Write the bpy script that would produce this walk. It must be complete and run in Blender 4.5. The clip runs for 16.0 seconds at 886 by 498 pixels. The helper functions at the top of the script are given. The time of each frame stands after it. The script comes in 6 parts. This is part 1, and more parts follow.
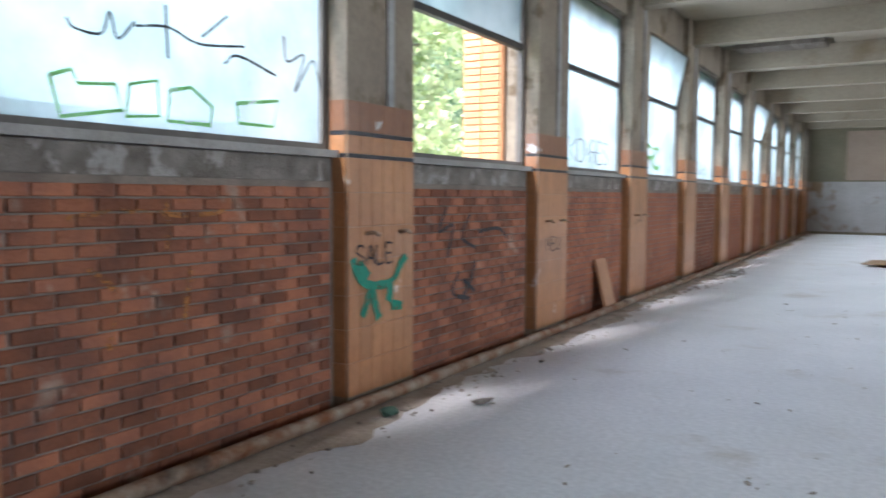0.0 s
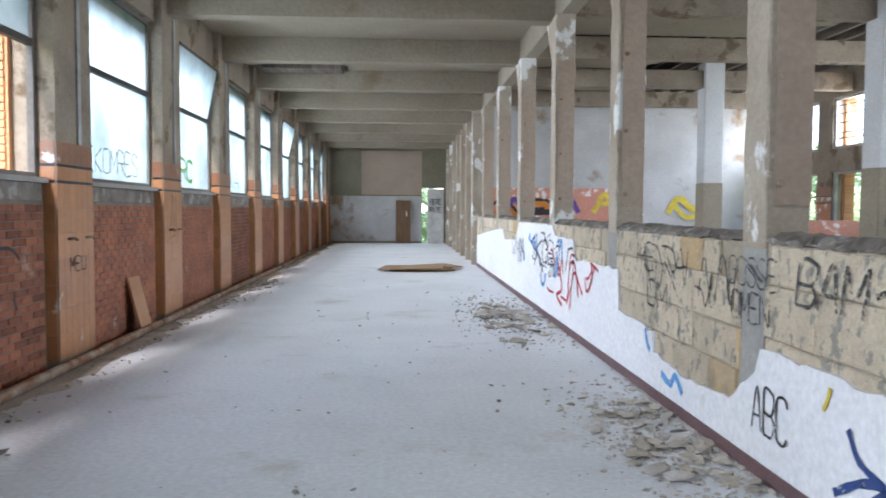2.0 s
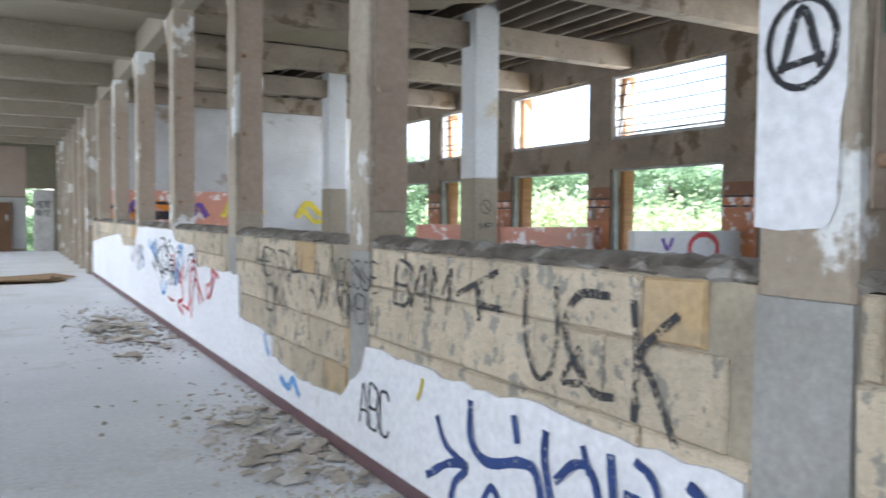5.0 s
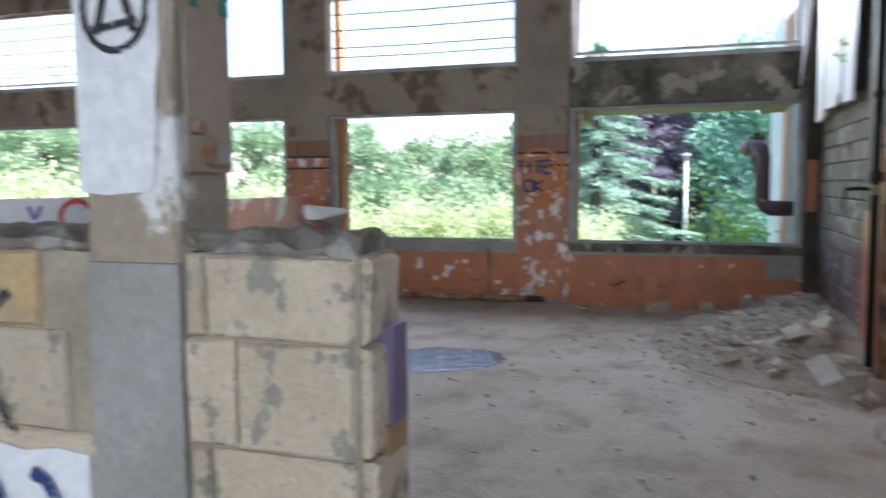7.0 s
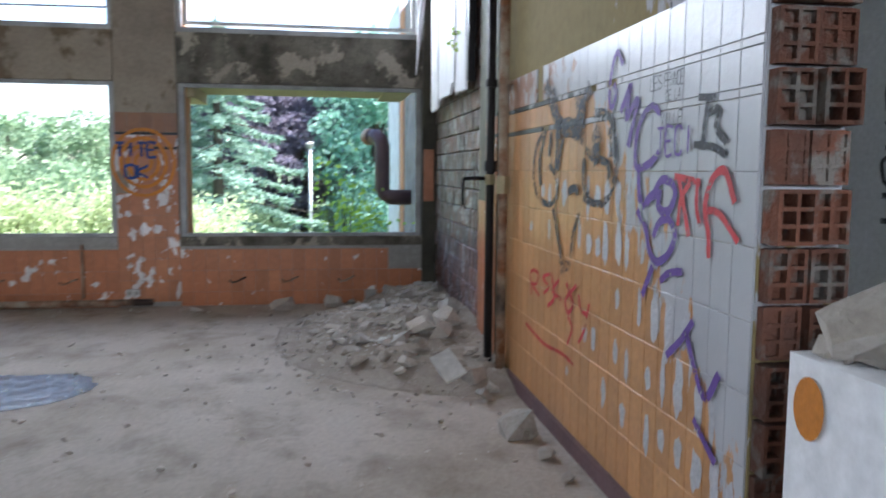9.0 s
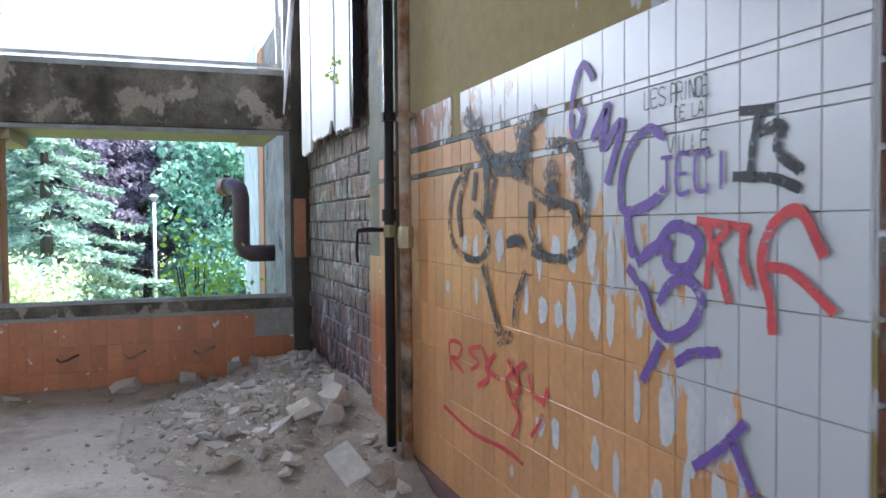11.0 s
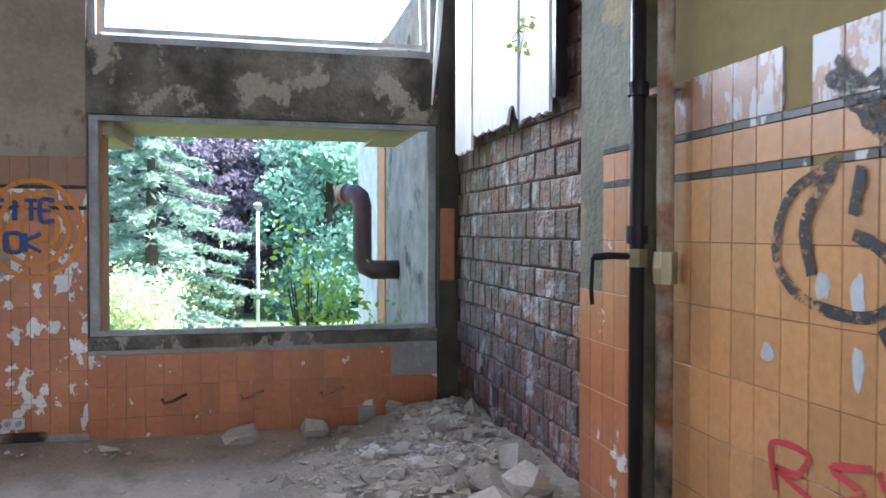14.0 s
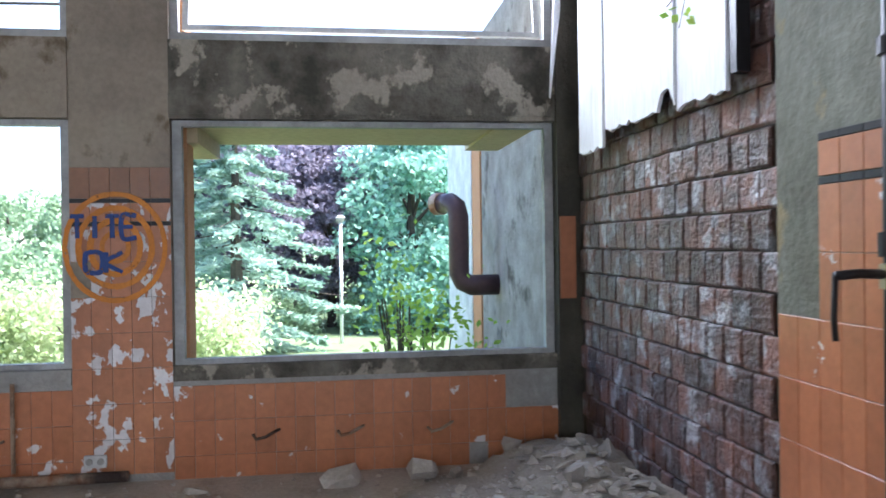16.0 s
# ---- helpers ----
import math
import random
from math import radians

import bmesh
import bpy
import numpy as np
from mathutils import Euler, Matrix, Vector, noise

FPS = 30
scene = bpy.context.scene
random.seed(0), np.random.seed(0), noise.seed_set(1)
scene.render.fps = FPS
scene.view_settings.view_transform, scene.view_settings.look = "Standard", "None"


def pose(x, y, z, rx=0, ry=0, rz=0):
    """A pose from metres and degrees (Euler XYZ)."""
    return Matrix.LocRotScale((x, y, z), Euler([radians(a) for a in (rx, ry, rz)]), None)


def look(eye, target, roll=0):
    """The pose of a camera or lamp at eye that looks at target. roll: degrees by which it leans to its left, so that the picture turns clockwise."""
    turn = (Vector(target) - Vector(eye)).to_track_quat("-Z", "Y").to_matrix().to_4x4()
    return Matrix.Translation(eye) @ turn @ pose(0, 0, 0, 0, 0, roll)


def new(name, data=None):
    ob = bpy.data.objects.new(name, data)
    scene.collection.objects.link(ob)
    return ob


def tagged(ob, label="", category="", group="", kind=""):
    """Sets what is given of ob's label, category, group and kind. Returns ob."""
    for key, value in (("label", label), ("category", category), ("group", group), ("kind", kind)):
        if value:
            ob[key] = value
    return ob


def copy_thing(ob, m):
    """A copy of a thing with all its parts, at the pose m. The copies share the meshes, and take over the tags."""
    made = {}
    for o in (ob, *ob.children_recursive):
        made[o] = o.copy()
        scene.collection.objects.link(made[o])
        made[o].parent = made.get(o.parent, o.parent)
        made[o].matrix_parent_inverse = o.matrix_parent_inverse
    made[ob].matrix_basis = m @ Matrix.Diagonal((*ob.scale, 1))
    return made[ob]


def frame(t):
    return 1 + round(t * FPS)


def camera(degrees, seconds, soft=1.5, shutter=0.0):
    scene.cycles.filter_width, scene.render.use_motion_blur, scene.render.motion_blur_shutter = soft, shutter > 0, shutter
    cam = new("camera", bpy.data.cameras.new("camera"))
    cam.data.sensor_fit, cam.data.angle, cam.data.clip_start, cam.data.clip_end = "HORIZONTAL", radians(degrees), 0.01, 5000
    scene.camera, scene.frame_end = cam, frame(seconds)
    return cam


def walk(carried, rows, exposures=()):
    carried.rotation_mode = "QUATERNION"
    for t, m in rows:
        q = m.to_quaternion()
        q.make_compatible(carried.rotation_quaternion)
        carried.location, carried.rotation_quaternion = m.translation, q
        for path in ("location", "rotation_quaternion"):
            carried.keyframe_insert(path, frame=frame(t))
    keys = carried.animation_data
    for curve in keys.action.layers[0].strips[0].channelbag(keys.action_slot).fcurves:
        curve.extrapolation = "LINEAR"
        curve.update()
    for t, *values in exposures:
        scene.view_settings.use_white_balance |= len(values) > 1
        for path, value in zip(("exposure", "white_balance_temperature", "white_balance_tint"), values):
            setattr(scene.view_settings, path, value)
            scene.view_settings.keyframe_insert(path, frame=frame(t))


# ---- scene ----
cam = camera(59.2, 16.0, soft=1.6, shutter=0.5)
PATH = [
    (0, (4.188, 3.634, 1.45), (3.184, 5.358, 1.31), 0.4),
    (0.5, (4.167, 3.691, 1.432), (3.44, 5.549, 1.295), 0.3),
    (1, (4.12, 3.742, 1.474), (3.716, 5.697, 1.347), -0.4),
    (1.5, (4.136, 3.784, 1.464), (4.04, 5.778, 1.341), -1.4),
    (2, (4.134, 3.738, 1.468), (4.24, 5.733, 1.367), 0.3),
    (2.5, (4.15, 3.746, 1.459), (4.339, 5.733, 1.333), 0.3),
    (3, (4.163, 3.743, 1.464), (4.459, 5.717, 1.332), -0.1),
    (5.5, (4.341, 3.768, 1.471), (5.537, 5.369, 1.384), 1.2),
    (6, (4.381, 3.725, 1.462), (5.824, 5.104, 1.346), 1.7),
    (6.5, (4.39, 3.684, 1.476), (6.114, 4.689, 1.343), -0.1),
    (7, (4.406, 3.665, 1.469), (6.303, 4.274, 1.298), -0.4),
    (7.5, (4.509, 3.617, 1.46), (6.473, 3.936, 1.255), -0.2),
    (8, (4.729, 3.587, 1.456), (6.708, 3.815, 1.276), 0.2),
    (8.5, (4.919, 3.564, 1.409), (6.906, 3.566, 1.181), 0.1),
    (9, (5.186, 3.633, 1.453), (7.151, 3.32, 1.253), 0.5),
    (11.5, (6.397, 3.706, 1.44), (8.277, 3.026, 1.373), -0.5),
    (12, (6.669, 3.73, 1.449), (8.588, 3.168, 1.397), -0.8),
    (12.5, (6.925, 3.79, 1.447), (8.835, 3.2, 1.387), -0.6),
    (13, (7.198, 3.867, 1.479), (9.098, 3.242, 1.427), -0.9),
    (13.5, (7.481, 3.873, 1.487), (9.414, 3.359, 1.456), -0.6),
    (14, (7.696, 3.896, 1.493), (9.642, 3.434, 1.45), 0.1),
    (14.5, (7.893, 3.922, 1.492), (9.84, 3.47, 1.442), -0.3),
    (15, (8.044, 4.027, 1.503), (9.995, 3.588, 1.502), -0.7),
    (15.5, (8.202, 4.038, 1.544), (10.171, 3.687, 1.528), 0.6),
    (16, (8.457, 4.026, 1.505), (10.439, 3.754, 1.491), -0.8),
]
walk(cam, [(t, look(eye, target, roll)) for t, eye, target, roll in PATH], exposures=[(0.0, 2.25, 6000, 17), (5.0, 2.12, 6050, 16), (7.0, 1.9, 6000, 16), (8.3, 1.9, 5950, 16), (9.2, 2.08, 5950, 16), (11.5, 2.28, 5850, 17), (16.0, 2.38, 5850, 18)])

# world and sun: a bright overcast sky
world = bpy.data.worlds.new("sky")
scene.world = world
world.use_nodes = True
wn = world.node_tree.nodes
sky = wn.new("ShaderNodeTexSky")
sky.sky_type, sky.sun_disc, sky.sun_elevation, sky.sun_rotation = "NISHITA", False, radians(61), radians(190)
sky.dust_density = 1.0
world.node_tree.links.new(sky.outputs[0], wn["Background"].inputs[0])
wn["Background"].inputs[1].default_value = 0.15
sun = new("sun", bpy.data.lights.new("sun", "SUN"))
sun.data.energy, sun.data.angle, sun.data.color = 5.0, radians(20), (1.0, 0.96, 0.9)
sun.matrix_world = look((0, 0, 30), (2.5, 12, 8))


# daylight standing in the window openings: outside the frosted hall panes and in the upper lights of the room
def daylight(y0, y1, x, z, h, turn, watts):
    a = bpy.data.lights.new("daylight", "AREA")
    a.shape, a.size, a.size_y, a.energy, a.color = "RECTANGLE", y1 - y0, h, watts, (0.90, 0.97, 1.0)
    ob = new("daylight", a)
    ob.matrix_world = look((x, (y0 + y1) / 2, z), (x + turn, (y0 + y1) / 2, z - 0.85))
    return ob


daylight(-2.8, 8.3, 0.12, 2.78, 2.0, 1, 190)
daylight(10.9, 38.2, 0.12, 2.78, 2.0, 1, 540)
daylight(8.35, 10.85, 0.0, 3.35, 0.8, 1, 7)
daylight(2.6, 24.0, 14.3, 3.5, 1.05, -1, 370)


# ---- materials ----
def nodes_of(name, rough=0.8, metal=0.0, spec=0.3):
    m = bpy.data.materials.new(name)
    m.use_nodes = True
    b = m.node_tree.nodes["Principled BSDF"]
    b.inputs["Roughness"].default_value = rough
    b.inputs["Metallic"].default_value = metal
    b.inputs["Specular IOR Level"].default_value = spec
    return m, m.node_tree.nodes, m.node_tree.links, b


def rgb(c):
    return (c[0], c[1], c[2], 1.0)


def math_node(n, l, op, a, b=None):
    k = n.new("ShaderNodeMath")
    k.operation = op
    for i, v in enumerate((a, b)):
        if v is None:
            continue
        if isinstance(v, (int, float)):
            k.inputs[i].default_value = v
        else:
            l.new(v, k.inputs[i])
    return k.outputs[0]


def noise_node(n, l, co, scale, stretch=(1, 1, 1), detail=5.0):
    mp = n.new("ShaderNodeMapping")
    mp.inputs["Scale"].default_value = stretch
    l.new(co, mp.inputs[0])
    t = n.new("ShaderNodeTexNoise")
    t.inputs["Scale"].default_value, t.inputs["Detail"].default_value = scale, detail
    t.inputs["Roughness"].default_value = 0.6
    l.new(mp.outputs[0], t.inputs["Vector"])
    return t.outputs["Fac"]


def step_node(n, l, v, lo, hi):
    r = n.new("ShaderNodeMapRange")
    r.inputs["From Min"].default_value, r.inputs["From Max"].default_value = lo, hi
    l.new(v, r.inputs["Value"])
    return r.outputs[0]


def mix_node(n, l, f, a, b):
    x = n.new("ShaderNodeMix")
    x.data_type = "RGBA"
    if isinstance(f, (int, float)):
        x.inputs[0].default_value = f
    else:
        l.new(f, x.inputs[0])
    for i, v in ((6, a), (7, b)):
        if isinstance(v, tuple):
            x.inputs[i].default_value = rgb(v)
        else:
            l.new(v, x.inputs[i])
    return x.outputs[2]


def surface(name, base, other, stain=None, scale=2.0, grain=40.0, rough=0.85, bump=0.3, spec=0.3, metal=0.0,
            stain_at=(0.55, 0.65), stain_scale=1.3, vary=0.0, stretch=(1, 1, 1)):
    """Two-tone surface with blotches, fine grain, relief and, if asked, stains of a third colour."""
    m, n, l, b = nodes_of(name, rough, metal, spec)
    co = n.new("ShaderNodeNewGeometry").outputs["Position"]
    big = noise_node(n, l, co, scale, stretch)
    fine = noise_node(n, l, co, grain, stretch, 3.0)
    c = mix_node(n, l, step_node(n, l, big, 0.35, 0.65), base, other)
    if stain:
        s = noise_node(n, l, co, stain_scale, (1.0, 1.1, 0.9), 8.0)
        c = mix_node(n, l, step_node(n, l, s, *stain_at), c, stain)
    hsv = n.new("ShaderNodeHueSaturation")
    l.new(c, hsv.inputs["Color"])
    v = math_node(n, l, "MULTIPLY_ADD", fine, 0.5)
    v.node.inputs[2].default_value = 0.75
    if vary:
        rnd = n.new("ShaderNodeObjectInfo").outputs["Random"]
        w = math_node(n, l, "MULTIPLY_ADD", rnd, vary)
        w.node.inputs[2].default_value = 1 - vary / 2
        v = math_node(n, l, "MULTIPLY", v, w)
    l.new(v, hsv.inputs["Value"])
    l.new(hsv.outputs[0], b.inputs["Base Color"])
    bp = n.new("ShaderNodeBump")
    bp.inputs["Strength"].default_value, bp.inputs["Distance"].default_value = bump, 0.02
    l.new(fine, bp.inputs["Height"])
    l.new(bp.outputs[0], b.inputs["Normal"])
    return m


def painted(name, under, under2, paint, slope, rough=0.35, vary=0.25, spread=1.7, grain=30.0, spec=0.5):
    """Glazed or plastered surface with white paint run over it: full beyond a slanted edge, drips short of it."""
    m, n, l, b = nodes_of(name, rough, 0.0, spec)
    co = n.new("ShaderNodeNewGeometry").outputs["Position"]
    xyz = n.new("ShaderNodeSeparateXYZ")
    l.new(co, xyz.inputs[0])
    rnd = n.new("ShaderNodeObjectInfo").outputs["Random"]
    c = mix_node(n, l, noise_node(n, l, co, 1.8), under, under2)
    edge = math_node(n, l, "MULTIPLY_ADD", xyz.outputs["Z"], slope[1])
    edge.node.inputs[2].default_value = slope[0]
    s = math_node(n, l, "SUBTRACT", edge, xyz.outputs["X"])
    drip = noise_node(n, l, co, 6.5, (2.4, 1.0, 0.8), 4.0)
    drip = math_node(n, l, "MULTIPLY_ADD", drip, spread * 3.6)
    drip.node.inputs[2].default_value = -spread * 1.85
    s = math_node(n, l, "ADD", s, drip)
    mask = step_node(n, l, s, -0.03, 0.05)
    v = math_node(n, l, "MULTIPLY_ADD", rnd, vary)
    v.node.inputs[2].default_value = 1 - vary / 2
    g = noise_node(n, l, co, grain, (1, 1, 1), 3.0)
    g2 = math_node(n, l, "MULTIPLY_ADD", g, 0.5)
    g2.node.inputs[2].default_value = 0.75
    hsv = n.new("ShaderNodeHueSaturation")
    l.new(c, hsv.inputs["Color"])
    l.new(math_node(n, l, "MULTIPLY", v, g2), hsv.inputs["Value"])
    l.new(mix_node(n, l, mask, hsv.outputs[0], paint), b.inputs["Base Color"])
    bp = n.new("ShaderNodeBump")
    bp.inputs["Strength"].default_value, bp.inputs["Distance"].default_value = 0.15, 0.01
    l.new(math_node(n, l, "ADD", g, mask), bp.inputs["Height"])
    l.new(bp.outputs[0], b.inputs["Normal"])
    return m


def plain(name, c, rough=0.6, metal=0.0, grain=25.0, amount=0.3, spec=0.3):
    return surface(name, c, tuple(v * (1 - amount) for v in c), scale=3.0, grain=grain, rough=rough, bump=0.1, metal=metal, spec=spec)


M_FLOOR = surface("pale_concrete_floor", (0.74, 0.75, 0.77), (0.66, 0.67, 0.69), (0.48, 0.44, 0.39), 0.7, 25, 0.75, 0.15, stain_at=(0.58, 0.75), stain_scale=0.8)
M_DIRT = surface("dusty_floor", (0.40, 0.345, 0.285), (0.52, 0.465, 0.41), (0.22, 0.175, 0.13), 0.9, 30, 0.8, 0.5, stain_at=(0.48, 0.78), stain_scale=2.2)
# cream darkened in the colour itself, to offset lamp light on the ceiling
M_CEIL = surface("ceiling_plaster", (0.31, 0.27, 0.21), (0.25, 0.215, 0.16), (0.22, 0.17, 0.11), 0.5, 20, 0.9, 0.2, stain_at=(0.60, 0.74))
M_LATH = surface("old_ceiling_boards", (0.13, 0.11, 0.09), (0.22, 0.19, 0.16), None, 2.0, 30, 0.95, 0.5, stretch=(8, 0.6, 1))
M_PLASTER = surface("grey_beige_plaster", (0.31, 0.26, 0.20), (0.22, 0.18, 0.14), (0.15, 0.11, 0.07), 1.5, 25, 0.9, 0.3, stain_at=(0.56, 0.62), stain_scale=2.0)
M_WHITE = surface("flaked_white_paint", (0.60, 0.61, 0.62), (0.52, 0.52, 0.51), (0.45, 0.36, 0.22), 1.0, 30, 0.85, 0.2, stain_at=(0.60, 0.70))
M_NORTH = surface("stained_white_plaster", (0.47, 0.47, 0.47), (0.38, 0.37, 0.36), (0.26, 0.19, 0.12), 0.9, 25, 0.9, 0.3, stain_at=(0.58, 0.68), stain_scale=1.1)
M_COLUMN = surface("cream_column_paint", (0.44, 0.385, 0.31), (0.34, 0.28, 0.215), (0.72, 0.72, 0.70), 1.3, 30, 0.9, 0.3, stain_at=(0.57, 0.60), stain_scale=1.8)
M_TAN = surface("tan_column_paint", (0.40, 0.32, 0.25), (0.36, 0.28, 0.22), None, 1.0, 25, 0.85, 0.15)
M_CONC = surface("bare_concrete", (0.36, 0.35, 0.33), (0.28, 0.27, 0.25), (0.45, 0.44, 0.42), 2.5, 35, 0.95, 0.5, stain_at=(0.6, 0.7))
M_WET = surface("mossy_damp_concrete", (0.20, 0.18, 0.145), (0.055, 0.05, 0.038), (0.34, 0.30, 0.24), 3.2, 30, 0.8, 0.9, stain_at=(0.55, 0.59), stain_scale=2.8)
# near-black tone for the window corner post and the joints of the recess
M_DARK = surface("near_black_corner", (0.035, 0.032, 0.024), (0.075, 0.068, 0.05), None, 3.0, 30, 0.6, 0.6)
M_MORTAR = surface("brick_mortar", (0.27, 0.225, 0.185), (0.16, 0.13, 0.11), None, 3.0, 50, 0.95, 0.4)
M_BRICK = surface("red_brick", (0.33, 0.125, 0.065), (0.20, 0.085, 0.055), (0.36, 0.25, 0.19), 3.0, 45, 0.9, 0.5, vary=0.8, stain_at=(0.60, 0.70), stain_scale=3.0)
M_FACADE = surface("orange_facade_brick", (0.55, 0.28, 0.14), (0.48, 0.24, 0.12), None, 3.0, 40, 0.85, 0.4, vary=0.25)
# stain colour here is painted glints: pale specks on the wet blocks
M_WETBRICK = surface("damp_glinting_block", (0.19, 0.085, 0.06), (0.075, 0.05, 0.045), (0.34, 0.34, 0.36), 7.0, 38, 0.33, 1.0, vary=1.0, spec=0.6, stain_at=(0.53, 0.64), stain_scale=9.0)
M_STONE = surface("pale_limestone_block", (0.60, 0.51, 0.385), (0.50, 0.42, 0.31), (0.31, 0.285, 0.24), 5.0, 45, 0.95, 1.0, vary=0.25, stain_at=(0.555, 0.60), stain_scale=11.0)
M_STONE_DARK = surface("ochre_limestone_block", (0.52, 0.36, 0.18), (0.47, 0.36, 0.23), (0.30, 0.25, 0.18), 2.2, 35, 0.95, 0.6, vary=0.2)
M_JOINT = surface("stone_joint", (0.42, 0.36, 0.27), (0.30, 0.26, 0.20), None, 3.0, 40, 0.95, 0.5)
M_RENDERED = surface("white_wall_render", (0.80, 0.80, 0.82), (0.74, 0.74, 0.76), (0.55, 0.52, 0.48), 0.9, 25, 0.8, 0.15, stain_at=(0.66, 0.75))
M_SKIRT = surface("maroon_skirting_tile", (0.17, 0.10, 0.10), (0.13, 0.08, 0.085), None, 3.0, 30, 0.6, 0.2)
M_TILE = surface("ochre_glazed_tile", (0.42, 0.20, 0.085), (0.34, 0.15, 0.062), (0.62, 0.52, 0.44), 1.6, 20, 0.32, 0.08, 0.5, vary=0.18, stain_at=(0.66, 0.70), stain_scale=3.0)
M_TILE_ROOM = surface("orange_glazed_tile", (0.47, 0.185, 0.085), (0.40, 0.145, 0.065), (0.66, 0.64, 0.64), 1.3, 20, 0.32, 0.08, 0.5, vary=0.25, stain_at=(0.63, 0.645), stain_scale=5.0)
M_TILE_PIER = surface("chipped_orange_tile", (0.46, 0.19, 0.09), (0.39, 0.15, 0.07), (0.66, 0.63, 0.63), 1.3, 20, 0.35, 0.1, 0.5, vary=0.25, stain_at=(0.555, 0.565), stain_scale=6.0)
# dirty brick, darkened further for the shade on the hall-facing end
M_BRICK_OLD = surface("dirty_shaded_brick", (0.17, 0.065, 0.038), (0.10, 0.05, 0.036), (0.17, 0.15, 0.13), 5.0, 40, 0.95, 0.8, vary=0.7, stain_at=(0.5, 0.6), stain_scale=7.0)
M_GREENPL = surface("green_grey_plaster", (0.20, 0.205, 0.16), (0.125, 0.125, 0.09), (0.26, 0.215, 0.11), 3.5, 25, 0.75, 0.5, stain_at=(0.58, 0.64), stain_scale=3.0)
M_DIRTYWHITE = surface("dirty_white_blockwork", (0.36, 0.335, 0.30), (0.22, 0.20, 0.175), (0.09, 0.08, 0.065), 3.0, 25, 0.9, 0.5, stain_at=(0.58, 0.68), stain_scale=2.5)
M_FLAKE = surface("pale_plaster_flake", (0.52, 0.48, 0.41), (0.42, 0.37, 0.30), (0.62, 0.61, 0.60), 4.0, 40, 0.95, 0.5, vary=0.4)
M_FRAME_HALL = plain("brown_grey_steel", (0.17, 0.155, 0.14), 0.65)
M_TILE_PINK = surface("pink_chipped_tile", (0.52, 0.24, 0.17), (0.46, 0.20, 0.14), (0.66, 0.60, 0.58), 1.3, 20, 0.35, 0.08, 0.5, vary=0.2, stain_at=(0.56, 0.60), stain_scale=4.0)
M_TILE_BROWN = surface("brown_glazed_tile", (0.25, 0.11, 0.05), (0.20, 0.09, 0.045), (0.5, 0.48, 0.46), 1.5, 20, 0.3, 0.08, 0.5, vary=0.2, stain_at=(0.65, 0.67), stain_scale=5.0)
M_TILE_BLACK = plain("black_glazed_strip", (0.03, 0.03, 0.035), 0.3)
M_STRIP_SOUTH = painted("chipped_black_strip", (0.03, 0.03, 0.035), (0.05, 0.045, 0.04), (0.50, 0.50, 0.52), (7.3, 1.12))
M_TILE_SOUTH = painted("dripped_ochre_tile", (0.56, 0.25, 0.09), (0.50, 0.29, 0.13), (0.46, 0.47, 0.50), (7.0, 1.0), spread=0.45)
M_TILE_SOUTH_TOP = painted("dripped_brown_tile", (0.34, 0.17, 0.10), (0.30, 0.16, 0.10), (0.45, 0.45, 0.47), (7.7, 1.12))
# yellow darkened to carry the shade high on the south wall
M_YELLOW = painted("yellow_plaster", (0.32, 0.245, 0.11), (0.25, 0.20, 0.10), (0.45, 0.45, 0.47), (6.6, 0.75), 0.85, 0.0, 0.5, 12.0, 0.2)
M_BOARD = surface("white_peeling_board", (0.80, 0.81, 0.84), (0.74, 0.75, 0.78), (0.60, 0.58, 0.52), 1.0, 12, 0.6, 0.15, stain_at=(0.66, 0.78), stretch=(4, 4, 0.5))
M_CAP = surface("crumbled_grey_mortar", (0.27, 0.245, 0.215), (0.14, 0.12, 0.10), (0.36, 0.34, 0.31), 5.0, 40, 0.95, 0.9, stain_at=(0.55, 0.62), stain_scale=6.0)
M_END = surface("greenish_end_plaster", (0.23, 0.21, 0.145), (0.18, 0.165, 0.115), (0.26, 0.22, 0.16), 0.8, 20, 0.9, 0.2, stain_at=(0.6, 0.7))
M_FRAME = plain("grey_window_steel", (0.42, 0.42, 0.41), 0.6, 0.0, 30, 0.4)
M_FRAME_DARK = plain("dark_window_steel", (0.07, 0.065, 0.06), 0.6)
M_PIPE_BLACK = plain("black_iron_pipe", (0.02, 0.018, 0.02), 0.4, 0.3)
M_PIPE_RUST = surface("rusted_pipe", (0.22, 0.09, 0.04), (0.40, 0.34, 0.26), (0.05, 0.035, 0.03), 6.0, 40, 0.8, 0.5)
M_PIPE_BROWN = plain("brown_plastic_pipe", (0.085, 0.05, 0.05), 0.4)
M_BRASS = plain("dull_brass", (0.45, 0.38, 0.24), 0.45, 0.7)
M_RUBBLE = surface("crushed_rubble", (0.50, 0.465, 0.42), (0.36, 0.32, 0.275), (0.60, 0.58, 0.55), 3.0, 40, 0.95, 0.6, vary=0.5, stain_at=(0.55, 0.7))
M_RUBBLE_EARTH = surface("rubble_earth", (0.34, 0.295, 0.25), (0.43, 0.385, 0.33), None, 4.0, 60, 0.95, 0.8)
M_WOOD = surface("old_plywood", (0.36, 0.24, 0.14), (0.28, 0.18, 0.10), None, 2.0, 20, 0.7, 0.2, stretch=(1, 8, 1))
M_DOORWOOD = surface("brown_door_wood", (0.20, 0.12, 0.07), (0.16, 0.09, 0.05), None, 2.0, 20, 0.7, 0.2, stretch=(8, 8, 1))
